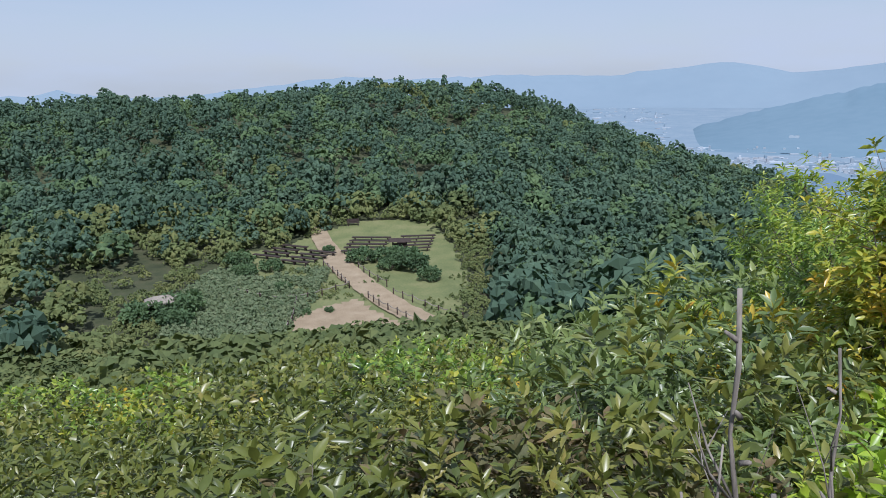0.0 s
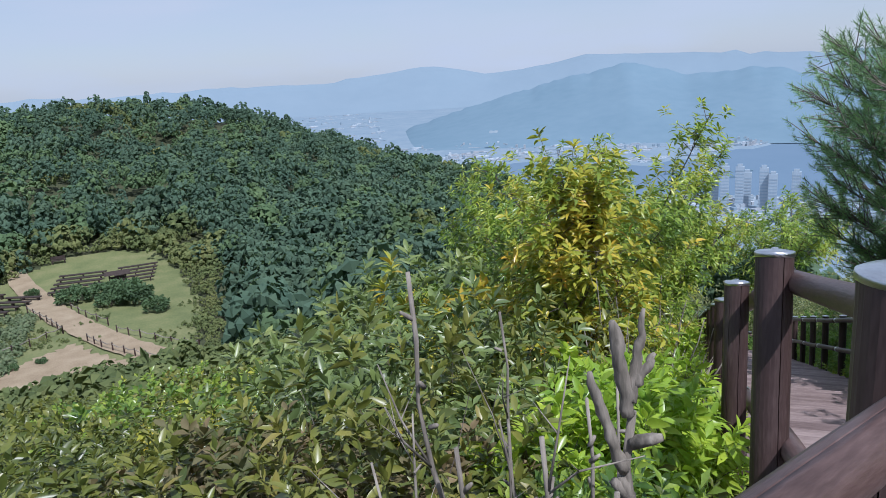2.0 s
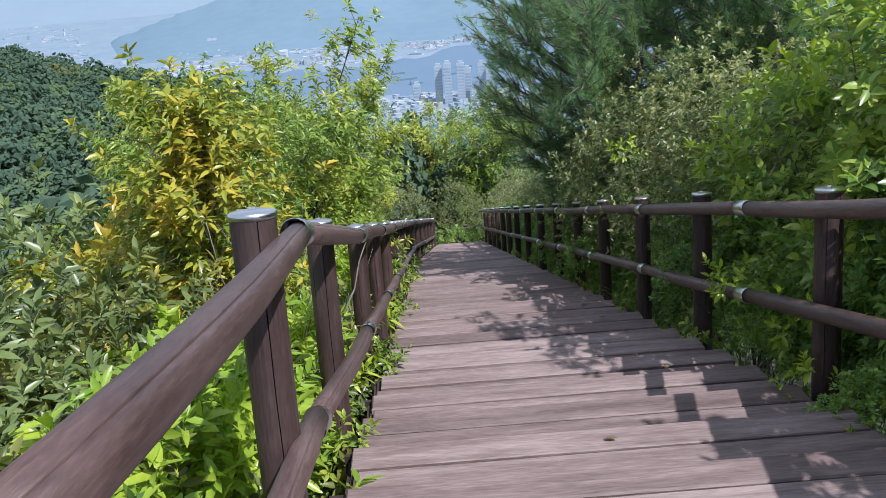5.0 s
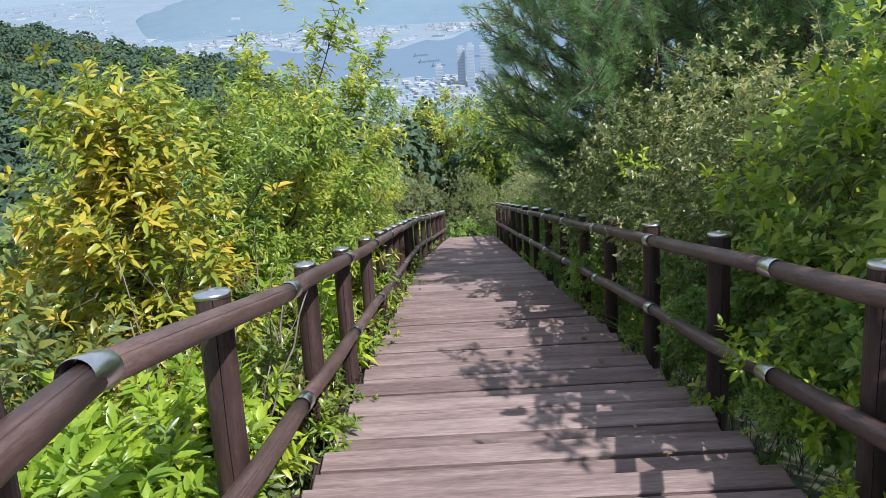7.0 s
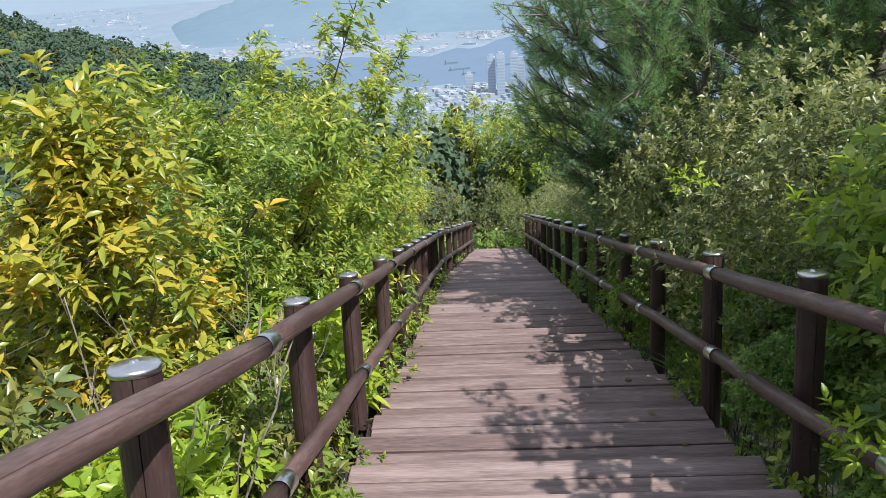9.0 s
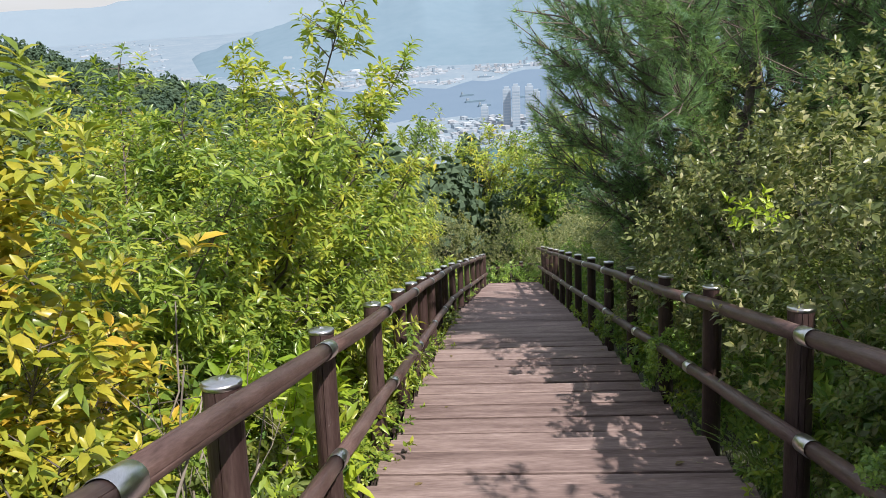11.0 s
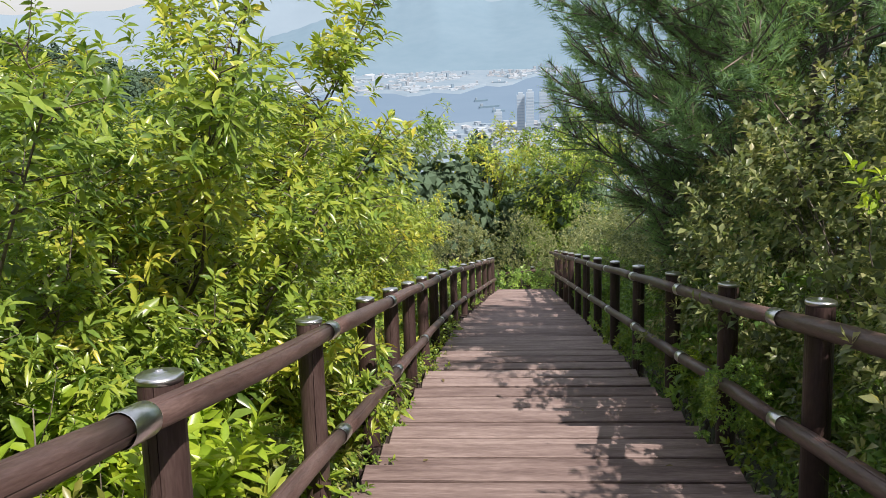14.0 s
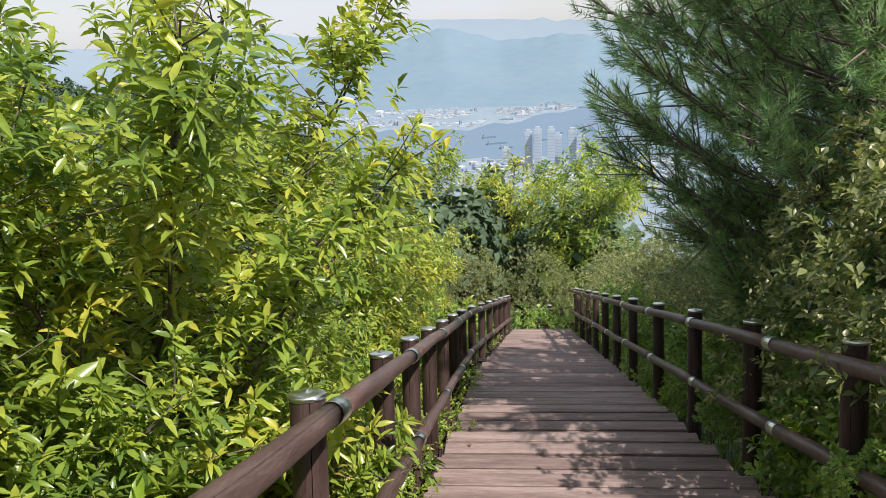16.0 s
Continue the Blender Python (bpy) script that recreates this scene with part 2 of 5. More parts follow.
WOOD_OLIVE = leafy("far_olive_crown", [(0.075, 0.105, 0.045), (0.125, 0.155, 0.06), (0.185, 0.195, 0.074)], 0.8, 0.2, 0.1, 0.25, 0.9, branch=0.2, per_leaf=0.35)


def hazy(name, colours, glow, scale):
    """A backdrop kilometres away; blue haze is put into its colours and faint glow."""
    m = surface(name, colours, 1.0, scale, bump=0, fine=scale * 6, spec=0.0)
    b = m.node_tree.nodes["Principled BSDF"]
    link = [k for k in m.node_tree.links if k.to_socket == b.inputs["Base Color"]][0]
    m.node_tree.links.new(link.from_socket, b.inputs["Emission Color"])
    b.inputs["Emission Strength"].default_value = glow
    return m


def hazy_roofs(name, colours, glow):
    """Far roofs and sheds, each its own pale colour with painted-in blue haze and glow."""
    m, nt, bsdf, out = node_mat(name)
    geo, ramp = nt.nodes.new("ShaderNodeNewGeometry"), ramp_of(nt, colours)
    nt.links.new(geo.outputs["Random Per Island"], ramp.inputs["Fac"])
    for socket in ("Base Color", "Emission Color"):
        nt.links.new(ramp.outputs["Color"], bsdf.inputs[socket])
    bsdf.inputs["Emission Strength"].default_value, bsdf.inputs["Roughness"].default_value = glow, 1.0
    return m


# distant tones: haze mixed into the colour, glow for the lit air between
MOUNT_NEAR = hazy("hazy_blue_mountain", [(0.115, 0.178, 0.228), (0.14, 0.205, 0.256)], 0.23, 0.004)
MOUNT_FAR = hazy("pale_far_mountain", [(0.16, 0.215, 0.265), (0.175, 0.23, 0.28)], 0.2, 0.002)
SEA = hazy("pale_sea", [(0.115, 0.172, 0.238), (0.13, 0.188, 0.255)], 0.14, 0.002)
# shore and town: haze painted into the pale colours, glowing without lamps
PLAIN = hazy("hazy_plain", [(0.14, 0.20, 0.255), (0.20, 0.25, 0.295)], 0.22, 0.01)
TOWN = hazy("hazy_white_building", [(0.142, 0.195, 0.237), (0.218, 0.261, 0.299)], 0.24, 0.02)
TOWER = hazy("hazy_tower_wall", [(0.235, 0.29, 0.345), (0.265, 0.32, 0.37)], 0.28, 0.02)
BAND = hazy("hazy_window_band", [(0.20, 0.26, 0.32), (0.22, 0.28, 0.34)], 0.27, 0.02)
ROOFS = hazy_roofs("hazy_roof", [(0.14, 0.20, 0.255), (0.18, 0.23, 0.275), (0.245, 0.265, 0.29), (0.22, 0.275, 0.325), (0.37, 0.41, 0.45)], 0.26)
# the spur's greens carry painted haze blue too, with the strongest glow
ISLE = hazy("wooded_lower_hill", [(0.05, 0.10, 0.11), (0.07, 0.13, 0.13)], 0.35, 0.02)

# ---------------------------------------------------------------- mesh helpers


def mesh_of(name, verts, faces, material, soft=False):
    me = bpy.data.meshes.new(name)
    me.from_pydata([tuple(v) for v in verts] if not isinstance(verts, np.ndarray) else verts.tolist(), [], faces if isinstance(faces, list) else faces.tolist())
    me.materials.append(material)
    if soft:
        me.polygons.foreach_set("use_smooth", [True] * len(me.polygons))
    me.update()
    return me


def part(name, me, parent, label=""):
    ob = new(name, me)
    ob.parent = parent
    if label:
        tagged(ob, label)
    return ob


def thing(name, label, category, at=None, group="", kind=""):
    ob = new(name)
    ob.empty_display_size = 0.2
    if at is not None:
        ob.matrix_basis = at if isinstance(at, Matrix) else Matrix.Translation(at)
    return tagged(ob, label, category, group, kind)


class Shape:
    """Collects vertices and faces."""

    def __init__(self):
        self.v, self.f = [], []

    def add(self, verts, faces):
        k = len(self.v)
        self.v += [tuple(p) for p in verts]
        self.f += [tuple(i + k for i in q) for q in faces]
        return self

    def box(self, a, b):
        (x0, y0, z0), (x1, y1, z1) = a, b
        return self.add([(x0, y0, z0), (x1, y0, z0), (x1, y1, z0), (x0, y1, z0), (x0, y0, z1), (x1, y0, z1), (x1, y1, z1), (x0, y1, z1)],
                        [(3, 2, 1, 0), (4, 5, 6, 7), (0, 1, 5, 4), (1, 2, 6, 5), (2, 3, 7, 6), (3, 0, 4, 7)])

    def tube(self, pts, radii, sides=6, caps=True):
        pts = [Vector(p) for p in pts]
        verts, faces = [], []
        ref = Vector((0.31, 0.83, 0.46))
        for i, p in enumerate(pts):
            d = (pts[min(i + 1, len(pts) - 1)] - pts[max(i - 1, 0)]).normalized()
            a = d.cross(ref).normalized()
            b = d.cross(a)
            for k in range(sides):
                w = 2 * math.pi * k / sides
                verts.append(p + (a * math.cos(w) + b * math.sin(w)) * radii[i])
        for i in range(len(pts) - 1):
            for k in range(sides):
                q = (k + 1) % sides
                faces.append((i * sides + k, i * sides + q, (i + 1) * sides + q, (i + 1) * sides + k))
        if caps:
            faces.append(tuple(range(sides))[::-1])
            faces.append(tuple((len(pts) - 1) * sides + k for k in range(sides)))
        return self.add(verts, faces)

    def mesh(self, name, material, soft=False):
        return mesh_of(name, self.v, self.f, material, soft)


def unit(a):
    return a / (np.linalg.norm(a, axis=-1, keepdims=True) + 1e-9)


def leaf_arrays(base, way, length, width, rng, fine=True, droop=0.18):
    """Folded, drooping leaves: bases, ways (k x 3), lengths and widths (k). Returns vertices and faces."""
    k = len(base)
    ref = unit(rng.normal(size=(k, 3)) * 0.5 + np.array([0, 0, 1.0]))
    side = unit(np.cross(way, ref))
    up = unit(np.cross(side, way))
    L, Wd = length[:, None], width[:, None]
    down = np.array([0, 0, -1.0])
    if fine:
        c1, c2 = base + way * L * 0.33, base + way * L * 0.68 + down * L * droop * 0.35
        tip = base + way * L + down * L * droop
        v = np.stack([base, c1, c2, tip, c1 - side * Wd + up * Wd * 0.45, c1 + side * Wd + up * Wd * 0.45,
                      c2 - side * Wd * 0.78 + up * Wd * 0.3, c2 + side * Wd * 0.78 + up * Wd * 0.3], 1)
        f = [(0, 5, 1), (0, 1, 4), (1, 5, 7, 2), (4, 1, 2, 6), (2, 7, 3), (6, 2, 3)]
        m = 8
    else:
        c = base + way * L * 0.5
        tip = base + way * L + down * L * droop
        v = np.stack([base, c, tip, c - side * Wd + up * Wd * 0.4, c + side * Wd + up * Wd * 0.4], 1)
        f = [(0, 4, 1), (0, 1, 3), (1, 4, 2), (3, 1, 2)]
        m = 5
    faces = [tuple(i * m + j for j in q) for i in range(k) for q in f]
    return v.reshape(-1, 3), faces


def sprays(tips, ways, per, leaf, slim, rng, fine=True, reach=0.75, spread=(84, 34), droop=0.14):
    """Leafy shoots: leaves set spirally on the last part of each shoot."""
    m = len(tips)
    j = np.arange(per)
    a = rng.uniform(0, 6.28, (m, 1)) + j * 2.4 + rng.normal(0, 0.3, (m, per))
    frac = (j + 0.5) / per
    th = np.radians(spread[0] + (spread[1] - spread[0]) * frac) + rng.normal(0, 0.18, (m, per))
    ref = unit(rng.normal(size=(m, 3)))
    p1 = unit(np.cross(ways, ref))
    p2 = np.cross(ways, p1)
    d = (np.cos(th)[..., None] * ways[:, None] + np.sin(th)[..., None] * (np.cos(a)[..., None] * p1[:, None] + np.sin(a)[..., None] * p2[:, None]))
    b = tips[:, None] - ways[:, None] * ((1 - frac) * leaf * reach)[None, :, None]
    n = m * per
    ln = leaf * rng.uniform(0.6, 1.15, n)
    return leaf_arrays(b.reshape(-1, 3), unit(d.reshape(-1, 3)), ln, ln * slim, rng, fine, droop)


def dome_tips(count, radius, height, rng, base=0.25, lumps=0.3, inner=0.45):
    """Places and directions of shoots in a lumpy crown."""
    d = unit(rng.normal(size=(count * 2, 3)))
    d = d[d[:, 2] > -0.55][:count]
    r = inner + (1 - inner) * rng.uniform(0, 1, len(d)) ** 0.45
    ph = rng.uniform(0, 6.28, 3)
    lump = 1 + lumps * (np.sin(3 * np.arctan2(d[:, 1], d[:, 0]) + ph[0]) * 0.5 + np.sin(5 * d[:, 2] + 4 * d[:, 0] + ph[1]) * 0.5 + 0.5 * np.sin(7 * d[:, 1] + ph[2]))
    mid = height * (base + (1 - base) / 2)
    p = d * (r * lump)[:, None] * np.array([radius, radius, height * (1 - base) / 2]) + np.array([0, 0, mid])
    w = unit(d * np.array([1, 1, 0.7]) + np.array([0, 0, 0.9]) + rng.normal(0, 0.22, d.shape))
    return p, w


def crown_branches(tips, rng, trunks=4, many=26, thick=0.016, foot=0.12):
    sh = Shape()
    pick = rng.permutation(len(tips))[:many]
    feet = [Vector((rng.normal(0, foot), rng.normal(0, foot), -0.25)) for _ in range(trunks)]
    for i, k in enumerate(pick):
        t = Vector(tips[k])
        f = feet[i % trunks]
        mid = f.lerp(t, 0.5) + Vector((-t.x * 0.16, -t.y * 0.16, abs(t.z) * 0.08)) + Vector(rng.normal(0, 0.03, 3))
        q = f.lerp(mid, 0.5) + Vector(rng.normal(0, 0.02, 3))
        sh.tube([f, q, mid, mid.lerp(t, 0.55) + Vector(rng.normal(0, 0.02, 3)), t], [thick, thick * 0.8, thick * 0.55, thick * 0.35, thick * 0.15], 5, False)
    return sh


def shrub(name, label, category, seed, radius, height, count, per, leaf, slim, material, fine=True, many=26, thick=0.012, group="", base=0.2, spread=(84, 34), droop=0.14, bark=None, lumps=0.3, reach=0.75, inner=0.45):
    """A shrub or small tree of its own: branches and foliage."""
    rng = np.random.default_rng(seed)
    tips, ways = dome_tips(count, radius, height, rng, base, lumps, inner)
    v, f = sprays(tips, ways, per, leaf, slim, rng, fine, reach, spread, droop)
    root = thing(name, label, category, group=group)
    part("branchwork", crown_branches(tips, rng, many=many, thick=thick, foot=0.12 if radius > 0.4 else 0.003).mesh("branchwork", bark or BARK, True), root)
    part("foliage", mesh_of("foliage", v, f, material, True), root)
    return root


def arm_tree(name, label, seed, height, reach, arms, per_arm, per, leaf, slim, material, fine=False, fill=200, narrow=1.0, thick=0.03, low=0.08):
    """A small tree: a forked trunk, arms that spread and rise, and leafy shoots along them."""
    rng = np.random.default_rng(seed)
    root = thing(name, label, "tree")
    sh = Shape()
    trunk = [Vector((0, 0, -0.4)), Vector((rng.normal(0, 0.06), rng.normal(0, 0.06), height * 0.25)), Vector((rng.normal(0, 0.1), rng.normal(0, 0.1), height * 0.55)), Vector((rng.normal(0, 0.12), rng.normal(0, 0.12), height * 0.8))]
    sh.tube(trunk, [thick, thick * 0.8, thick * 0.5, thick * 0.2], 8)
    tips, ways = [], []
    for i in range(arms):
        u = low + (0.8 - low) * i / (arms - 1)
        j = min(2, int(u / 0.8 * 3))
        a0 = trunk[j].lerp(trunk[j + 1], u / 0.8 * 3 - j)
        az = i * 2.4 + rng.normal(0, 0.3)
        rise = math.radians(12 + (25 if narrow >= 1 else 58) * u / 0.8 + rng.normal(0, 8))
        ln = reach * (0.38 + 0.84 * u if narrow >= 1 else 1.05 - 0.5 * u) * rng.uniform(0.75, 1.15)
        d = Vector((math.cos(az) * math.cos(rise) * narrow, math.sin(az) * math.cos(rise) * narrow, math.sin(rise)))
        mid, end = a0 + d * ln * 0.5, a0 + d * ln + Vector((0, 0, ln * 0.28))
        sh.tube([a0, mid, end], [thick * 0.42, thick * 0.28, thick * 0.1], 5, False)
        for k in range(per_arm):
            t = 0.25 + 0.75 * rng.random() ** 0.6
            p = a0 * (1 - t) ** 2 + mid * (2 * t * (1 - t)) + end * (t * t)
            side = Vector(rng.normal(0, 1, 3)) * (0.16 + 0.14 * (1 - t))
            side.z = abs(side.z) * 0.8
            tip = p + side
            if k % 3 == 0:
                sh.tube([p, tip], [thick * 0.12, thick * 0.06], 4, False)
            tips.append(tip)
            ways.append((d * 0.7 + side * 1.4 + Vector((0, 0, 0.75))).normalized())
    if fill:
        ft, fw = dome_tips(fill, reach * 0.56 * narrow, height * 0.7, rng, 0.02, 0.3, 0.5)
        tips, ways = np.concatenate([np.array(tips), ft]), np.concatenate([np.array(ways), fw])
    tips, ways = np.array(tips), np.array(ways)
    v, f = sprays(tips, ways, per, leaf, slim, rng, fine, 0.8, (96, 42), 0.22)
    part("branchwork", sh.mesh("branchwork", BARK, True), root)
    part("foliage", mesh_of("foliage", v, f, material, True), root)
    return root


def plant(master, x, y, turn, size, sink=0.0, z=None, tall=1.0, tilt=0.0):
    zz = (gz(x, y) if z is None else z) - sink
    ob = copy_thing(master, pose(x, y, zz, tilt, 0, turn))
    ob.scale = (size, size, size * tall)
    return ob

# ---------------------------------------------------------------- ground, sea and distance
def polar_sheet(name, radii, bearings, height, material):
    verts, faces = [], []
    for r in radii:
        for a in bearings:
            x, y = r * math.sin(radians(a)), r * math.cos(radians(a))
            verts.append((x, y, height(x, y)))
    m = len(bearings)
    for i in range(len(radii) - 1):
        for j in range(m - 1):
            faces.append((i * m + j, i * m + j + 1, (i + 1) * m + j + 1, (i + 1) * m + j))
    return mesh_of(name, verts, faces, material, True)


RADII = [0.0] + [0.5 * 1.13 ** i for i in range(63)]
ground = tagged(new("ground", polar_sheet("ground", RADII, [a * 2.5 for a in range(-72, 73)], gz, SOIL)), "dark wooded hillside falling from the summit", "ground", kind="structure")
SEA_Z = -240.0
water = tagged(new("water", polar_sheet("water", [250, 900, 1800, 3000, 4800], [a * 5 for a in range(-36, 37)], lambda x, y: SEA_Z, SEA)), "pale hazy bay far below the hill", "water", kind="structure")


def at_az(az, r, z):
    return (r * math.sin(radians(az)), r * math.cos(radians(az)), z)


def range_of(name, label, azs, els, dist, depth, foot, material, seed, rough=0.05):
    """A mountain range: its crest by bearing and height against the eye, with spurs and gullies down to its foot."""
    a0, a1 = azs[0], azs[-1]
    m, rows = 150, 12
    verts, faces = [], []
    for i in range(rows + 1):
        u = i / rows
        for j in range(m + 1):
            az = a0 + (a1 - a0) * j / m
            top = dist * math.tan(radians(float(np.interp(az, azs, els)))) + 1.5
            crest = dist * 0.0035 * (noise.noise((az * 0.9, seed, 0)) + 0.5 * noise.noise((az * 2.7, seed, 3)))
            spur = noise.noise((az * 0.28 + u * 0.8, u * 2.5, seed + 7)) + 0.5 * noise.noise((az * 0.8 - u, u * 6, seed + 9))
            z = top + crest * (1 - u) ** 5 + (foot - top) * u ** 0.8 + (top - foot) * rough * spur * math.sin(math.pi * min(1, u * 1.05))
            verts.append(at_az(az, dist - depth * u + depth * 0.04 * spur * u * (1 - u), z))
    for i in range(rows):
        for j in range(m):
            k = i * (m + 1) + j
            faces.append((k, k + 1, k + m + 2, k + m + 1))
    return tagged(new(name, mesh_of(name, verts, faces, material, True)), label, "mountain", kind="structure")


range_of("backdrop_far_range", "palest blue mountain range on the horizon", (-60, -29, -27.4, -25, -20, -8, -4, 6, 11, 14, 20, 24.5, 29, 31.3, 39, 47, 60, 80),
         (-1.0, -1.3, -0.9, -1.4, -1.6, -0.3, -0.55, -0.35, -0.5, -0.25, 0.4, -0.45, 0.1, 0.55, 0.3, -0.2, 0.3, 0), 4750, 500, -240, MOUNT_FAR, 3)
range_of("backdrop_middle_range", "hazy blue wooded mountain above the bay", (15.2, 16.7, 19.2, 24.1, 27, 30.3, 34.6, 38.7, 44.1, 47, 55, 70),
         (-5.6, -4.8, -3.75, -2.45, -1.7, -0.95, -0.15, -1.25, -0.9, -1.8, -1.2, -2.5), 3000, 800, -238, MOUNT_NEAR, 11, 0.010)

quarry = Shape()
quarry.add([at_az(24.5 + (0.3 + 0.06 * math.sin(2 * a + 1)) * math.cos(a), 2225 + 6 * math.sin(a), 1.5 + 2225 * math.tan(radians(-4.72 + 0.1 * math.sin(a) + 0.05 * math.sin(3 * a)))) for a in [k * 0.524 for k in range(12)]], [tuple(range(12))[::-1]])
tagged(new("backdrop_quarry", quarry.mesh("backdrop_quarry", TOWN)), "pale bare quarry scar on the mountain", "quarry", kind="structure")

# the plain along the far shore rises gently behind its harbour
land_azs = [a for a in range(-4, 62)]


def shore(az):
    return float(np.interp(az, (-4, 12, 20, 26, 30.3, 34.6, 39, 43, 46, 62), (2200, 2150, 2000, 1950, 1870, 1820, 1930, 2150, 2350, 2350))) + 40 * math.sin(az * 1.7)


verts, faces = [], []
for u in (-1, 0, 0.15, 0.4, 0.7, 1):
    for az in land_azs:
        r = shore(az) - 45 if u < 0 else shore(az) * (1 - u) + 4700 * u
        verts.append(at_az(az, r, SEA_Z - 1 if u < 0 else SEA_Z + 3 + 32 * u))
for i in range(5):
    for j in range(len(land_azs) - 1):
        k = i * len(land_azs) + j
        faces.append((k, k + 1, k + len(land_azs) + 1, k + len(land_azs)))
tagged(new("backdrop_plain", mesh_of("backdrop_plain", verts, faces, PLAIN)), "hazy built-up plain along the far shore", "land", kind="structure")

rng = np.random.default_rng(5)
town = Shape()
placed = 0
while placed < 5200:
    az = rng.uniform(1, 52)
    r0 = shore(az)
    back = abs(rng.normal(0, 1)) * (190 if az > 27 else 330 if az > 19 else 1200)
    r = r0 + 12 + back
    if r > 4300 or (16 < az < 52 and r > 2380):
        continue
    x, y, _ = at_az(az, r, 0)
    if noise.noise((x * 0.006, y * 0.006, 3)) + 0.5 * noise.noise((x * 0.02, y * 0.02, 8)) < (-0.25 if back < 60 else 0.0):
        continue
    placed += 1
    big = rng.random() < 0.08
    a, b, h = rng.uniform(2, 6) * (3.2 if big else 1), rng.uniform(2, 6) * (1.6 if big else 1), rng.uniform(1, 3) + (2 if big else 0)
    if rng.random() < 0.04:
        a, b, h = 3, 3, rng.uniform(6, 14)
    z = SEA_Z + 2 + 32 * max(0, (r - r0) / (4700 - r0))
    w = radians(-az) + rng.choice((0.0, 0.3, -0.2))
    c, d = math.cos(w), math.sin(w)
    base = [(x + c * p - d * q, y + d * p + c * q) for p, q in ((-a, -b), (a, -b), (a, b), (-a, b))]
    town.add([(p, q, z) for p, q in base] + [(p, q, z + h) for p, q in base], [(4, 5, 6, 7), (0, 1, 5, 4), (1, 2, 6, 5), (2, 3, 7, 6), (3, 0, 4, 7)])
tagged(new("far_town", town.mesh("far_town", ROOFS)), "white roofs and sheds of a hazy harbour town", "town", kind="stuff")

# the near shore below, with its apartment towers
verts, faces = [], []
for r in (820, 1370):
    for az in range(30, 62):
        verts.append(at_az(az, r + (18 * math.sin(az * 2.1) if r > 1200 else 0), SEA_Z + 3))
k = 32
faces = [(j, j + 1, k + j + 1, k + j) for j in range(k - 1)]
tagged(new("backdrop_near_shore", mesh_of("backdrop_near_shore", verts, faces, PLAIN)), "hazy built-up shore below the hill", "land", kind="structure")
low = Shape()
for i in range(520):
    az, r = rng.uniform(34, 52), rng.uniform(1120, 1355)
    a, b, h = rng.uniform(2, 7), rng.uniform(2, 6), rng.uniform(3, 9)
    x, y, _ = at_az(az, r, 0)
    low.box((x - a, y - b, SEA_Z + 2), (x + a, y + b, SEA_Z + h))
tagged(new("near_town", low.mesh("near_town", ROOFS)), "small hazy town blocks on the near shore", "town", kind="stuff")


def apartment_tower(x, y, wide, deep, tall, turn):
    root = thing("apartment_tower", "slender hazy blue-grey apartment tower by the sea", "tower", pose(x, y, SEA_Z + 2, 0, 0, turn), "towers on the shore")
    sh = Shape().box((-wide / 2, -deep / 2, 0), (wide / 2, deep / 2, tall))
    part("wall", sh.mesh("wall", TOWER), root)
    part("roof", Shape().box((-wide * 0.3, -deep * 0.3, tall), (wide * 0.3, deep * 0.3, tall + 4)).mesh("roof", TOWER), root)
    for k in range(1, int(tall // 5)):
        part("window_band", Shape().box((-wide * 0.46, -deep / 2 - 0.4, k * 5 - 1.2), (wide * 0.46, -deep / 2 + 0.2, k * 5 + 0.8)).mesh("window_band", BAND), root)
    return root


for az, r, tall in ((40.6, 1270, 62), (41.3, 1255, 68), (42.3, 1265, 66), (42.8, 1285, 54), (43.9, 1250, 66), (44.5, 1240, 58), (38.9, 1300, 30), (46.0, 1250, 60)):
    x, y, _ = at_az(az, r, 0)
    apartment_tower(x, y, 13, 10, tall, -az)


def cargo_ship(az, r, length):
    x, y, _ = at_az(az, r, 0)
    root = thing("cargo_ship", "dark moored cargo ship on pale water", "ship", pose(x, y, SEA_Z, 0, 0, 15 - az), "moored ships")
    hull = Shape().add([(-length / 2, -3, 4), (length / 2, -3, 4), (length / 2, 3, 4), (-length / 2, 3, 4), (-length * 0.44, -2.4, -1), (length * 0.46, -2.4, -1), (length * 0.46, 2.4, -1), (-length * 0.44, 2.4, -1)],
                       [(0, 1, 2, 3), (4, 7, 6, 5), (0, 4, 5, 1), (1, 5, 6, 2), (2, 6, 7, 3), (3, 7, 4, 0)])
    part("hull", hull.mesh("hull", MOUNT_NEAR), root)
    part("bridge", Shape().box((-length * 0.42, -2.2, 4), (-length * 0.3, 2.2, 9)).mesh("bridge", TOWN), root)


for az, r, ln in ((38.2, 1560, 44), (38.9, 1500, 26), (41.6, 1590, 36), (42.6, 1680, 34), (37.6, 1650, 30)):
    cargo_ship(az, r, ln)

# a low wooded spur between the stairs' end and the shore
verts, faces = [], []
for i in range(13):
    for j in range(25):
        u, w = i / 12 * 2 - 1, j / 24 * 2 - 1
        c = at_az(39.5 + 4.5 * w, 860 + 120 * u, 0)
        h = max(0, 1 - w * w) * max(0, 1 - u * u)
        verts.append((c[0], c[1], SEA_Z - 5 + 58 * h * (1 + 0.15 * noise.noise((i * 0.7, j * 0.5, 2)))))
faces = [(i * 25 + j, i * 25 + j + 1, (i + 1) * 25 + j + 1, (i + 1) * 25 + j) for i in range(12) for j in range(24)]
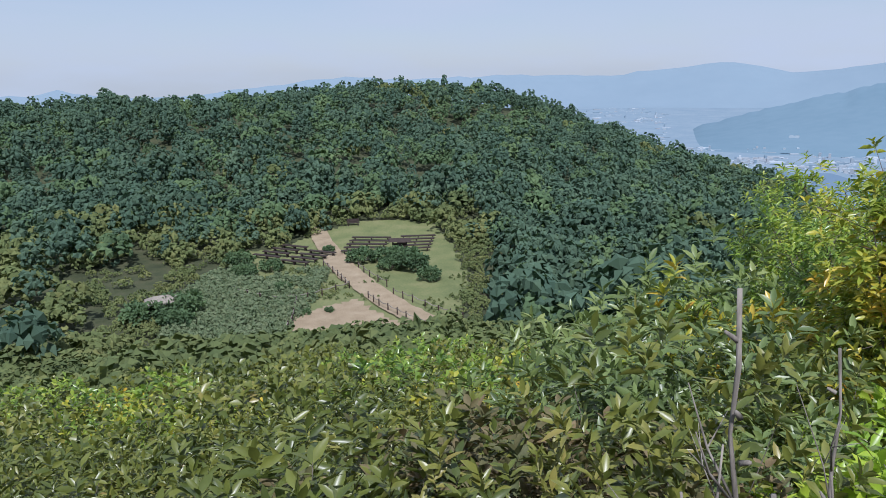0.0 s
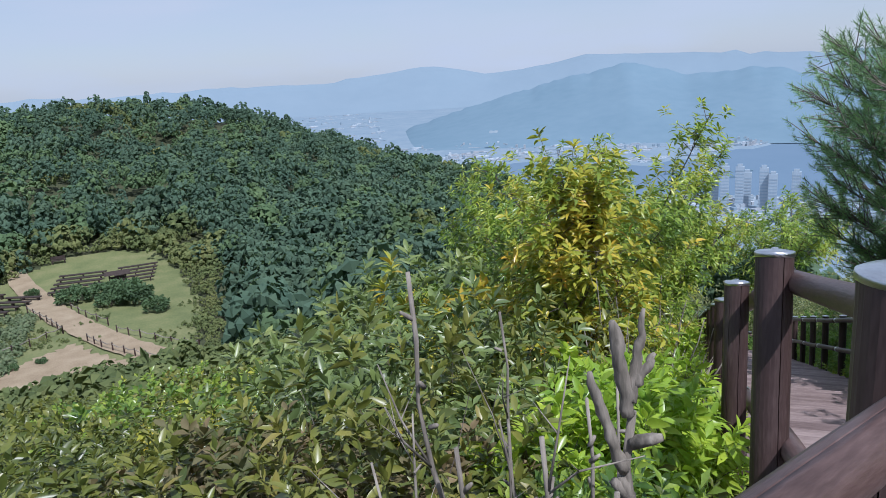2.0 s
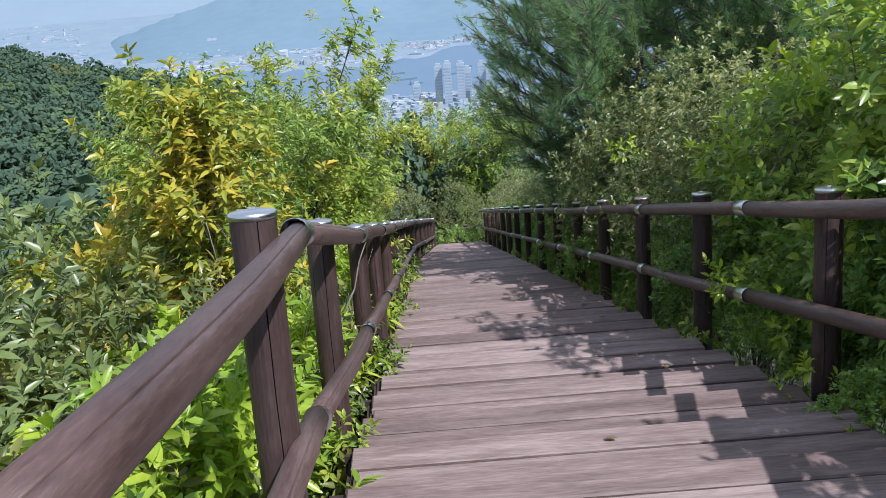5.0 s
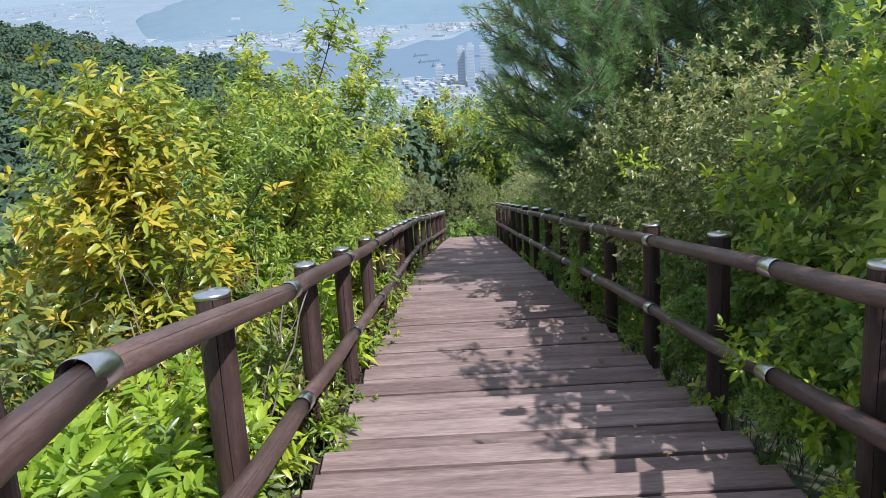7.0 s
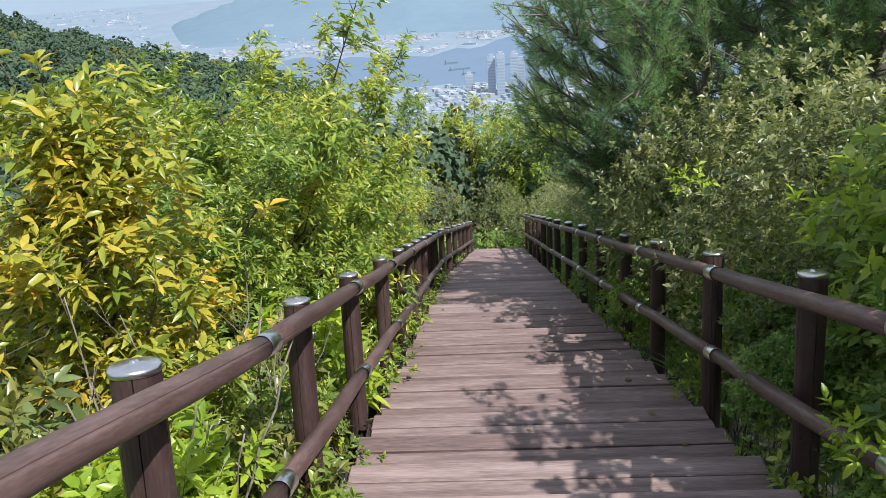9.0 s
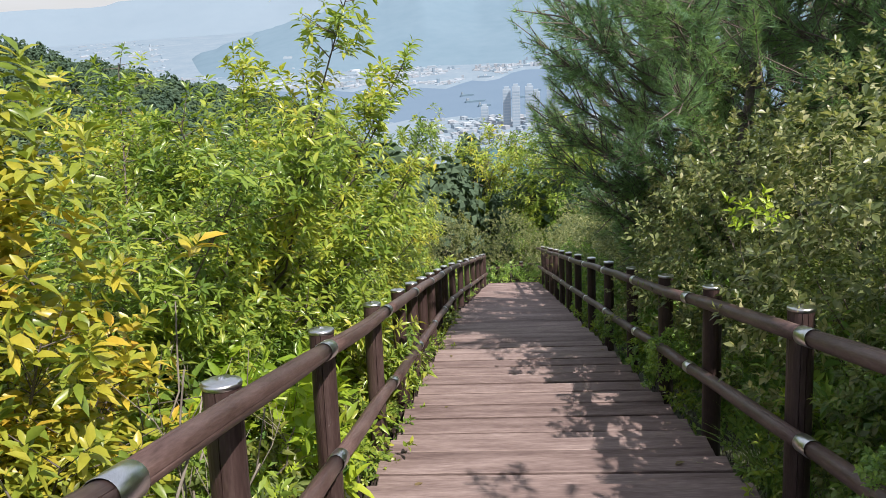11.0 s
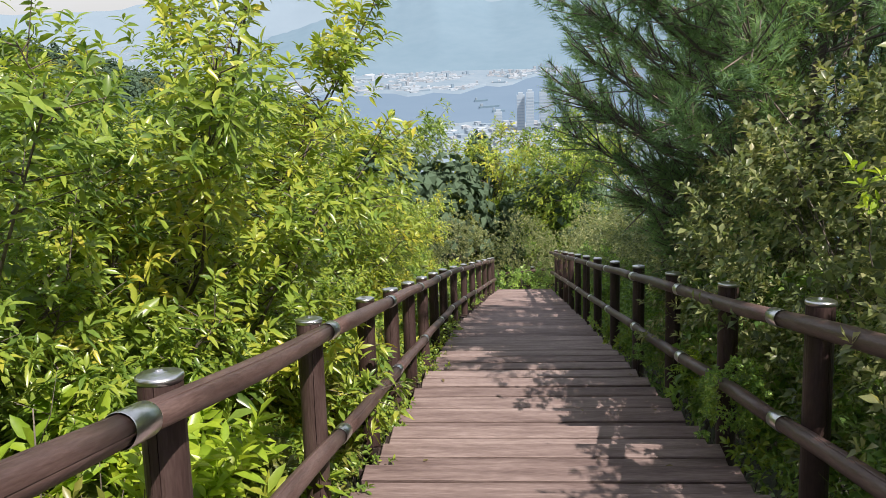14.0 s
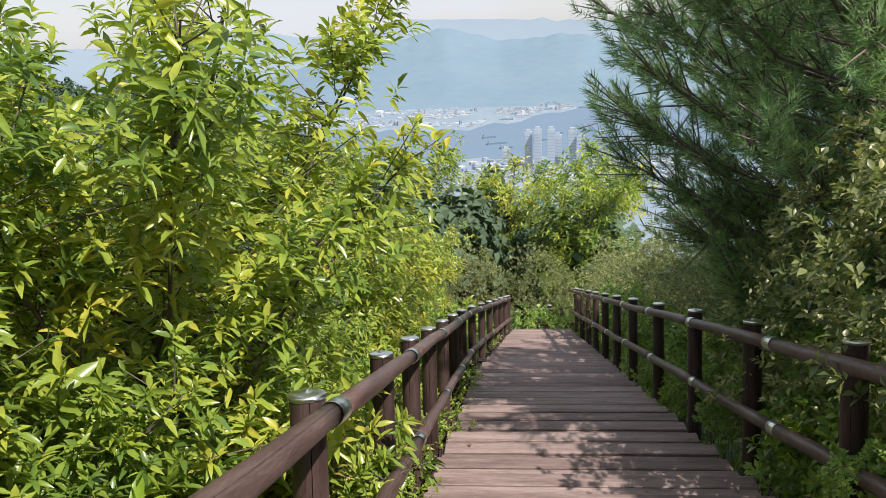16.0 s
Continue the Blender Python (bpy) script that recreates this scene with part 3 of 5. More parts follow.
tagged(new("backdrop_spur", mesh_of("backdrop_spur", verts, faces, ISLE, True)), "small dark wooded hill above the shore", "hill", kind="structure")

# ---------------------------------------------------------------- the woods on the ridge and round the saddle


def crown_template(seed, tall, wide, tufts, size, pointed):
    """One far tree: a trunk and tufts set on an uneven crown."""
    r = np.random.default_rng(seed)
    d = unit(r.normal(size=(tufts * 3, 3)))
    d = d[d[:, 2] > -0.35][:tufts]
    if pointed:
        h = r.uniform(0.15, 1, tufts)
        rad = (1.05 - h) ** 0.7 * wide * r.uniform(0.6, 1.1, tufts)
        p = np.stack([d[:, 0] * rad, d[:, 1] * rad, h * tall], 1)
    else:
        p = d * np.array([wide, wide, tall * 0.42]) * r.uniform(0.7, 1.08, (tufts, 1)) + np.array([0, 0, tall * 0.58])
    out = unit(d * np.array([1, 1, 0.6]) + r.normal(0, 0.45, (tufts, 3)) + np.array([0, 0, 0.45]))
    side = unit(np.cross(out, r.normal(size=(tufts, 3))))
    up = np.cross(side, out)
    s = size * r.uniform(0.6, 1.3, (tufts, 1))
    v = np.stack([p - side * s, p + up * s * 0.8 + out * s * 0.1, p + side * s, p - up * s * 0.7 - out * s * 0.25, p + out * s * 0.6], 1).reshape(-1, 3)
    f = np.array([(i * 5 + a, i * 5 + b, i * 5 + 4) for i in range(tufts) for a, b in ((0, 3), (3, 2), (2, 1), (1, 0))])
    return v, f


def wood(name, label, spots, seed, templates, material, sizes):
    r = np.random.default_rng(seed)
    vs, fs, k = [], [], 0
    for (x, y, z), s in zip(spots, sizes):
        v, f = templates[r.integers(len(templates))]
        a = r.uniform(0, 6.28)
        rot = np.array([[math.cos(a), -math.sin(a), 0], [math.sin(a), math.cos(a), 0], [0, 0, r.uniform(0.8, 1.2)]])
        vs.append(v @ rot.T * s + np.array([x, y, z]))
        fs.append(f + k)
        k += len(v)
    return tagged(new(name, mesh_of(name, np.concatenate(vs), np.concatenate(fs), material)), label, "woods", kind="stuff")


CLEAR = ((-29, 97), (-24, 100), (-19, 108), (-14, 114), (-8, 115), (-2.5, 112), (0.5, 100), (1.5, 88), (1.5, 76), (-1, 66), (-16, 62), (-21, 68), (-22, 80), (-27, 88))
MEADOW = ((-29, 88), (-22, 84), (-16, 74), (-15, 62), (-20, 58), (-27, 64), (-30, 74))


def inside(poly, x, y):
    hit, j = False, len(poly) - 1
    for i in range(len(poly)):
        (xi, yi), (xj, yj) = poly[i], poly[j]
        if (yi > y) != (yj > y) and x < (xj - xi) * (y - yi) / (yj - yi) + xi:
            hit = not hit
        j = i
    return hit


rng = np.random.default_rng(21)
pines = [crown_template(i, 4.9, 1.9, 60, 0.44, i == 0) for i in range(4)]
broads = [crown_template(30 + i, 3.8, 1.95, 60, 0.42, False) for i in range(4)]
shrubs_far = [crown_template(50 + i, 2.4, 1.5, 56, 0.34, False) for i in range(3)]
spots = {"pine": [], "broad": [], "olive": [], "low": []}
tries = 0
while sum(map(len, spots.values())) < 6800 and tries < 40000:
    tries += 1
    az = rng.uniform(-42, 46)
    r = math.sqrt(rng.uniform(96 ** 2, 285 ** 2)) if rng.random() < 0.8 else rng.uniform(44, 130)
    x, y = r * math.sin(radians(az)), r * math.cos(radians(az))
    if inside(CLEAR, x, y) or inside(MEADOW, x, y):
        continue
    low_ground = r < 98 and -27 < az < 4
    if low_ground and r < 58:
        continue
    if az > 30 and r < 56:
        continue
    z = gz(x, y) - 0.4
    if low_ground:
        spots["low"].append((x, y, z + 0.25))
    elif r < 120 and az < 3 and rng.random() < 0.75:
        spots["olive"].append((x, y, z))
    else:
        lot = rng.random() + 0.5 * noise.noise((x * 0.02, y * 0.02, 0))
        spots["pine" if lot > 0.42 else "broad" if lot > 0.05 else "olive"].append((x, y, z))
wood("pine_woods", "dense dark green pine wood on the ridge", spots["pine"], 1, pines, WOOD_DARK, 0.68 + 0.7 * rng.random(len(spots["pine"])) ** 1.6)
wood("broadleaf_woods", "dense green broadleaf wood on the ridge", spots["broad"], 2, broads, WOOD_MID, 0.7 + 0.7 * rng.random(len(spots["broad"])) ** 1.6)
wood("olive_thicket", "olive green thicket round the saddle", spots["olive"], 3, shrubs_far + broads[:1], WOOD_OLIVE, rng.uniform(0.7, 1.4, len(spots["olive"])))

for k in range(620):
    x, y = rng.uniform(-33, 4), rng.uniform(58, 116)
    if not inside(CLEAR, x, y) and not inside(MEADOW, x, y):
        spots["low"].append((x, y, gz(x, y) - 0.15))
wood("low_thicket", "low olive bushes round the clearing", spots["low"], 4, shrubs_far, WOOD_OLIVE, rng.uniform(0.3, 0.62, len(spots["low"])))

# ---------------------------------------------------------------- the clearing in the saddle


def draped(name, poly, lift, material, label, category, step=0.7):
    """A patch that lies on the ground, with a ragged edge."""
    xs, ys = [p[0] for p in poly], [p[1] for p in poly]
    verts, faces, index = [], [], {}

    def vert(i, j):
        if (i, j) not in index:
            x = min(xs) + i * step + 0.35 * noise.noise((i * 0.9, j * 0.9, 1))
            y = min(ys) + j * step + 0.35 * noise.noise((i * 0.9, j * 0.9, 5))
            index[(i, j)] = len(verts)
            verts.append((x, y, gz(x, y) + lift))
        return index[(i, j)]
    for i in range(int((max(xs) - min(xs)) / step) + 1):
        for j in range(int((max(ys) - min(ys)) / step) + 1):
            cx, cy = min(xs) + (i + 0.5) * step, min(ys) + (j + 0.5) * step
            if inside(poly, cx, cy):
                faces.append((vert(i, j), vert(i + 1, j), vert(i + 1, j + 1), vert(i, j + 1)))
    return tagged(new(name, mesh_of(name, verts, faces, material, True)), label, category, kind="structure")


draped("ground_clearing", CLEAR, 0.10, GRASSY, "mown grass clearing in the saddle", "grass")
draped("ground_meadow", MEADOW, 0.16, REED, "pale reedy meadow beside the clearing", "meadow")
PATH = ((-22.5, 118, 1.1), (-18.6, 104, 1.3), (-14.6, 92.5, 1.6), (-11.8, 85.5, 1.7), (-9.2, 80, 1.6), (-6.0, 73.8, 1.6), (-3.2, 69.5, 1.6), (1.5, 65.5, 1.5), (8, 60, 1.4))


def strip(name, line, lift, material, label, category):
    verts, faces = [], []
    pts = []
    for (a, b) in zip(line[:-1], line[1:]):
        pts += [tuple(a[i] + (b[i] - a[i]) * k / 6 for i in range(3)) for k in range(6)]
    for i, (x, y, w) in enumerate(pts):
        q = pts[min(i + 1, len(pts) - 1)]
        p = pts[max(i - 1, 0)]
        d = Vector((q[0] - p[0], q[1] - p[1])).normalized()
        for k in (-1, -0.5, 0, 0.5, 1):
            ww = w * (1 + 0.18 * noise.noise((i * 0.8, k, 4)))
            vx, vy = x + d.y * ww * k, y - d.x * ww * k
            verts.append((vx, vy, gz(vx, vy) + lift - 0.04 * (1 - k * k)))
    faces = [(i * 5 + j, i * 5 + j + 1, i * 5 + j + 6, i * 5 + j + 5) for i in range(len(pts) - 1) for j in range(4)]
    return tagged(new(name, mesh_of(name, verts, faces, material, True)), label, category, kind="structure")


strip("road_path", PATH, 0.26, DIRT, "bare earth path through the clearing", "path")
draped("ground_bare_earth", ((-16.5, 70), (-10.4, 76.5), (-7.5, 71.5), (-4.5, 67.5), (-4, 63), (-15, 62)), 0.2, DIRT, "bare trodden earth beside the path", "earth", 0.8)


def bench_row(x, y, length, turn):
    root = thing("bench", "long dark timber bench on the grass", "bench", pose(x, y, gz(x, y) + 0.1, 0, 0, turn), "rows of benches in the clearing")
    part("seat", Shape().box((-length / 2, -0.3, 0.42), (length / 2, 0.3, 0.54)).mesh("seat", UNDER), root)
    for k in (-0.42, 0, 0.42):
        part("leg", Shape().box((k * length - 0.07, -0.2, -0.15), (k * length + 0.07, 0.2, 0.42)).mesh("leg", UNDER), root)
    return root


for k in range(5):
    bench_row(-12.0 + 0.15 * k, 96.6 + 1.75 * k, 5.6, -4)
    bench_row(-5.4 + 0.15 * k, 98.0 + 1.6 * k, 5.0, 6)
for k in range(4):
    bench_row(-24.2 + 0.9 * k, 94.6 + 1.55 * k, 4.2, -24)
    bench_row(-20.0 + 0.9 * k, 91.8 + 1.55 * k, 4.2, -24)


def backed_bench(x, y, turn):
    root = thing("park_bench", "dark park bench with a backrest at the wood's edge", "bench", pose(x, y, gz(x, y) + 0.1, 0, 0, turn))
    part("seat", Shape().box((-0.9, -0.25, 0.42), (0.9, 0.25, 0.5)).mesh("seat", UNDER), root)
    part("backrest", Shape().box((-0.9, 0.2, 0.55), (0.9, 0.28, 1.0)).mesh("backrest", UNDER), root)
    for k in (-0.75, 0.75):
        part("leg", Shape().box((k - 0.06, -0.22, -0.1), (k + 0.06, 0.26, 0.42)).mesh("leg", UNDER), root)


backed_bench(-15.0, 111.5, 10)
sign = thing("notice_frame", "small roofed dark timber notice frame", "sign", pose(-6.9, 96.3, gz(-6.9, 96.3), 0, 0, 8))
for k in (-0.9, 0.9):
    part("post", Shape().tube([(k, 0, -0.3), (k, 0, 2.0)], [0.1, 0.1], 8).mesh("post", UNDER), sign)
part("roof", Shape().add([(-1.5, -0.5, 1.95), (1.5, -0.5, 1.95), (1.5, 0.5, 1.95), (-1.5, 0.5, 1.95), (-1.4, 0, 2.4), (1.4, 0, 2.4)],
                        [(0, 1, 5, 4), (2, 3, 4, 5), (0, 4, 3), (1, 2, 5), (3, 2, 1, 0)]).mesh("roof", UNDER), sign)
part("board", Shape().box((-0.8, -0.04, 0.9), (0.8, 0.04, 1.7)).mesh("board", UNDER), sign)
hut = thing("shelter", "small grey-roofed shelter half hidden in trees", "shelter", pose(-28.9, 70.8, gz(-28.9, 70.8), 0, 0, 25))
part("roof", Shape().add([(-1.6, -1.4, 1.9), (1.6, -1.4, 1.9), (1.6, 1.4, 1.9), (-1.6, 1.4, 1.9), (-0.7, 0, 2.5), (0.7, 0, 2.5)],
                        [(0, 1, 5, 4), (2, 3, 4, 5), (0, 4, 3), (1, 2, 5), (3, 2, 1, 0)]).mesh("roof", DEADWOOD), hut)
for k in ((-1.3, -1.1), (1.3, -1.1), (1.3, 1.1), (-1.3, 1.1)):
    part("post", Shape().tube([(k[0], k[1], -0.4), (k[0], k[1], 1.92)], [0.09, 0.09], 6).mesh("post", UNDER), hut)


def rope_fence(line, label):
    """Low posts with a slack rope."""
    root = thing("rope_fence", label, "fence", group="rope fences in the clearing")
    pts = []
    for a, b in zip(line[:-1], line[1:]):
        m = max(1, round(math.hypot(b[0] - a[0], b[1] - a[1]) / 2.0))
        pts += [(a[0] + (b[0] - a[0]) * k / m, a[1] + (b[1] - a[1]) * k / m) for k in range(m)]
    pts.append(line[-1])
    tops = []
    for x, y in pts:
        z = gz(x, y)
        part("post", Shape().tube([(x, y, z - 0.2), (x, y, z + 1.0)], [0.08, 0.07], 6).mesh("post", TIMBER), root)
        tops.append(Vector((x, y, z + 0.85)))
    for a, b in zip(tops[:-1], tops[1:]):
        part("rope", Shape().tube([a, a.lerp(b, 0.5) - Vector((0, 0, 0.15)), b], [0.05] * 3, 4).mesh("rope", DEADWOOD), root)


rope_fence(((-16.2, 91), (-13.6, 85.6), (-11.6, 80.8)), "low timber posts with rope beside the path")
rope_fence(((-11.6, 80.8), (-15.5, 76.5), (-19, 75.5), (-24, 79)), "low timber posts with rope round the meadow")
rope_fence(((-9.0, 76.5), (-7.6, 73.8), (-5.5, 70.8), (-3.6, 68.3), (-2.0, 66.8)), "short timber posts along the bare earth")
rope_fence(((-11.6, 89.5), (-9.8, 85.5), (-7.4, 81.2)), "low timber posts with rope on the grass")
rope_fence(((-6.4, 77.8), (-4.2, 75.2), (-1.4, 71.4), (1.0, 69)), "low rail of timber along the path")
rope_fence(((-16.4, 75), (-15.6, 69), (-15.6, 65)), "low timber posts at the earth's edge")
tufted = shrub("bush", "rounded dark green bush in the clearing", "bush", 77, 1.7, 1.9, 170, 7, 0.42, 0.3, WOOD_MID, False, 12, 0.03, "bushes in the clearing", inner=0.7)
tufted.matrix_basis = pose(-11.5, 92.5, gz(-11.5, 92.5))
for x, y, s in ((-8.6, 93.5, 0.9), (-6.2, 91.5, 1.15), (-4.8, 88.6, 1.2), (-7.6, 89.0, 0.8), (-26.5, 90.5, 1.1), (-22.2, 88.6, 0.8), (-24.8, 86, 0.8), (-16.6, 97.8, 0.5), (-2.6, 84, 0.8), (-18.8, 79.6, 0.6), (-27, 71, 1.3), (-30, 68.5, 1.2), (-26.4, 67.8, 1.0), (-14.8, 71.5, 0.35), (-12.5, 72.3, 0.3)):
    plant(tufted, x, y, x * 50, s)

blade_set = [crown_template(140 + i, 0.75, 0.6, 26, 0.17, True) for i in range(3)]
reeds = []
for k in range(2600):
    x, y = rng.uniform(-31, -12), rng.uniform(57, 90)
    if inside(MEADOW, x, y) or (inside(CLEAR, x, y) and x < -15 and y < 88 and noise.noise((x * 0.2, y * 0.2, 3)) > -0.1):
        reeds.append((x, y, gz(x, y) + 0.1))
wood("meadow_reeds", "pale grey-green reeds in the meadow", reeds, 12, blade_set, REED_LEAF, rng.uniform(0.6, 1.25, len(reeds)))
rough_grass = []
for k in range(2600):
    x, y = rng.uniform(-30, 2), rng.uniform(62, 116)
    near_path = min(math.hypot(x - a[0], y - a[1]) for a in PATH) < 2.6 or (-16 < x < -4 and y < 76)
    if inside(CLEAR, x, y) and not near_path and y < 93 and noise.noise((x * 0.13, y * 0.13, 8)) > (0.3 if y > 86 else -0.05):
        rough_grass.append((x, y, gz(x, y) + 0.05))
wood("rough_grass", "rough olive grass and weeds in the clearing", rough_grass, 13, blade_set, WOOD_OLIVE, rng.uniform(0.25, 0.6, len(rough_grass)))

# ---------------------------------------------------------------- the boardwalk stairs
stairs = thing("boardwalk_stairs", "weathered brown timber boardwalk stairs going downhill", "stairs", pose(0, 0, 0))
AXIS = Matrix(((AN.x, AX.x, 0, 0), (AN.y, AX.y, 0, 0), (0, 0, 1, 0), (0, 0, 0, 1)))     # from (n, s, z) to the world


def board_mesh(width, wear, left=None):
    """One deck board with eased edges in its own axes: x along the board, y along the stairs, its top at z = 0."""
    bm = bmesh.new()
    x0, x1, t = (LEFT_N + 0.135 if left is None else left), RIGHT_N - 0.105, 0.034
    bmesh.ops.create_cube(bm, size=1.0)
    for v in bm.verts:
        v.co = ((x0 + x1) / 2 + v.co.x * (x1 - x0), width / 2 + v.co.y * width, -t / 2 + v.co.z * t)
    top = [e for e in bm.edges if all(v.co.z > -0.001 for v in e.verts)]
    bmesh.ops.bevel(bm, geom=top, offset=wear, segments=1, affect="EDGES")
    me = bpy.data.meshes.new("plank")
    bm.to_mesh(me)
    bm.free()
    me.materials.append(PLANK)
    return me


BOARDS = [board_mesh(0.146, 0.006), board_mesh(0.144, 0.008), board_mesh(0.147, 0.005)]
frame_sh = Shape()


def sbox(sh, s0, s1, n0, n1, z0, z1):
    sh.add([W(s, n, z) for z in (z0, z1) for s, n in ((s0, n0), (s0, n1), (s1, n1), (s1, n0))],
           [(3, 2, 1, 0), (4, 5, 6, 7), (0, 1, 5, 4), (1, 2, 6, 5), (2, 3, 7, 6), (3, 0, 4, 7)])


def bend(s):
    """The lower flight narrows: its left edge draws in near its foot."""
    return 0.062 * max(0.0, s - 17.0)


rnd = random.Random(4)


def lay_board(s, z, k):
    ob = part("plank", BOARDS[k % 3] if s < 17.0 else board_mesh(0.146, 0.006, LEFT_N + 0.135 + bend(s)), stairs)
    m = W(s, rnd.uniform(-0.018, 0.018), z + rnd.uniform(-0.003, 0.003))
    ob.matrix_basis = Matrix.Translation(m) @ AXIS @ pose(0, 0, 0, rnd.uniform(-0.25, 0.25), rnd.uniform(-0.1, 0.1), rnd.uniform(-0.12, 0.12))


def left_edge(s):
    """The boards' left end: the stairs' edge, then the platform's slanting railing."""
    return LEFT_N + 0.12 if s > 1.25 else LEFT_N - 0.44 * (1.33 - s)


for k in range(36):
    s = FIRST - 0.1565 * (k + 1)
    ob = part("plank", board_mesh(0.148, 0.005, left_edge(s)), stairs)
    ob.matrix_basis = Matrix.Translation(W(s, 0, rnd.uniform(-0.002, 0.002))) @ AXIS
for k in range(STEPS):
    s, z = FIRST + TREAD * k, -RISE * (k + 1) + 0.08
    for j in range(3):
        lay_board(s + (0, 0.1525, 0.3165)[j] - 0.012, z, k + j)
    # thin dark panel added under the boards; it stands in for shade in gaps
    sbox(frame_sh, s - 0.01, s + TREAD - 0.05, LEFT_N + 0.1, RIGHT_N - 0.14, z - 0.062, z - 0.05)
    sbox(frame_sh, s - 0.03, s - 0.012, LEFT_N + 0.08, RIGHT_N - 0.1, z - 0.05, z + RISE - 0.036)
    for n in (LEFT_N + 0.12 + bend(s), 1.6, RIGHT_N - 0.18):
        sbox(frame_sh, s - 0.012, s + TREAD - 0.03, n, n + 0.06, z - 0.2, z - 0.036)
for n in (LEFT_N + 0.12, 1.6, RIGHT_N - 0.18):
    sbox(frame_sh, -3.9, FIRST - 0.04, n, n + 0.06, -0.25, -0.036)
for k in range(12):
    s = -3.8 + 0.45 * k
    # added dark sheet that closes the gaps between the platform boards
    sbox(frame_sh, s, s + 0.449, left_edge(s) + 0.05, RIGHT_N - 0.14, -0.062, -0.05)
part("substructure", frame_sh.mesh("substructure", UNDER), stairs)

# ---------------------------------------------------------------- the log railings


def log_profile(radius, cracks, sides=26):
    """A round log with drying cracks: (angle, radius) pairs."""
    out = []
    for k in range(sides):
        out.append((2 * math.pi * k / sides, radius))
    for a in cracks:
        out += [(a - 0.026, radius), (a, radius * 0.84), (a + 0.026, radius)]
    return sorted(out)


def post_mesh(height, radius, cracks):
    prof = log_profile(radius, cracks)
    verts, faces, m = [], [], len(prof)
    for z in (0.0, height * 0.35, height * 0.7, height - 0.01, height):
        for a, r in prof:
            w = a + 0.05 * math.sin(z * 4)
            rr = r * (1 + 0.012 * math.sin(3 * a + z * 5)) * (0.97 if z == height else 1)
            verts.append((rr * math.cos(w), rr * math.sin(w), z))
    for i in range(4):
        for j in range(m):
            q = (j + 1) % m
            faces.append((i * m + j, i * m + q, (i + 1) * m + q, (i + 1) * m + j))
    faces.append(tuple(4 * m + j for j in range(m)))
    return mesh_of("post", verts, faces, TIMBER)


def cap_mesh(radius):
    """A domed steel cap with a rolled rim."""
    prof = ((radius * 1.0, -0.016), (radius * 1.05, -0.014), (radius * 1.07, -0.004), (radius * 1.05, 0.003), (radius * 0.92, 0.007), (radius * 0.5, 0.011), (0.012, 0.012), (0.011, 0.017), (0.001, 0.018))
    verts, faces, m = [], [], 32
    for r, z in prof:
        for k in range(m):
            a = 2 * math.pi * k / m
            verts.append((r * math.cos(a), r * math.sin(a), z + 0.0012 * math.sin(3 * a + r * 90)))
    for i in range(len(prof) - 1):
        for k in range(m):
            q = (k + 1) % m
            faces.append((i * m + k, i * m + q, (i + 1) * m + q, (i + 1) * m + k))
    return mesh_of("cap", verts, faces, STEEL, True)


POST_R, RAIL_R, POST_H = 0.065, 0.044, 1.75
POSTS = [post_mesh(POST_H, POST_R, c) for c in ((3.7, 4.15), (4.4, 1.2), (3.4, 5.6, 4.3), (4.0, 2.6))]
CAP = cap_mesh(POST_R)


def set_post(railing, s, n, top, k, lean=0.22, dn=0.0):
    """A post whose cap stands at (s, n, top); it leans downhill."""
    axis = (AX * lean + AN * dn + Vector((0, 0, 1))).normalized()
    turn = Vector((0, 0, 1)).rotation_difference(axis).to_matrix().to_4x4()
    ob = part("post", POSTS[k % 4], railing)
    ob.matrix_basis = Matrix.Translation(W(s, n, top) - axis * POST_H) @ turn
    cap = part("cap", CAP, ob, "shiny steel cap")
    cap.matrix_basis = Matrix.Translation((0, 0, POST_H + 0.001)) @ pose(0, 0, 0, 0, 0, k * 47)


def rail(railing, name, a, b, radius=RAIL_R, bow=0.01, seed=0):
    """A log rail from a to b with a slight wander, dark ends and a drying crack."""
    a, b = Vector(a), Vector(b)
    d = (b - a).normalized()
    side = d.cross(Vector((0, 0, 1))).normalized()
    up = side.cross(d)
    prof = log_profile(radius, (1.2 + seed % 3 * 0.5, 2.5 + seed % 4 * 0.7), 18)
    m, verts, faces = len(prof), [], []
    for i in range(7):
        t = i / 6
        rise = bow * math.sin(math.pi * t) * math.sin(seed * 2.1)
        sway = bow * math.sin(math.pi * t * 2 + seed) * 0.5
        for w, r in prof:
            rr = r * (1 + 0.025 * math.sin(2 * w + i * 1.3 + seed)) * (0.93 if i in (0, 6) else 1)
            verts.append((t * (b - a).length, sway + rr * math.cos(w), rise + rr * math.sin(w)))
    for i in range(6):
        for j in range(m):
            q = (j + 1) % m
            faces.append((i * m + j, i * m + q, (i + 1) * m + q, (i + 1) * m + j))
    faces.append(tuple(range(m))[::-1])
    faces.append(tuple(6 * m + j for j in range(m)))
    me = mesh_of(name, verts, faces, RAILWOOD)
    me.materials.append(ENDGRAIN)
    me.polygons[len(faces) - 1].material_index = me.polygons[len(faces) - 2].material_index = 1
    for p in list(me.polygons)[:-2]:
        p.use_smooth = True
    ob = part(name, me, railing)
    left = -side
    ob.matrix_basis = Matrix(((d.x, left.x, up.x, a.x), (d.y, left.y, up.y, a.y), (d.z, left.z, up.z, a.z), (0, 0, 0, 1)))
    return ob


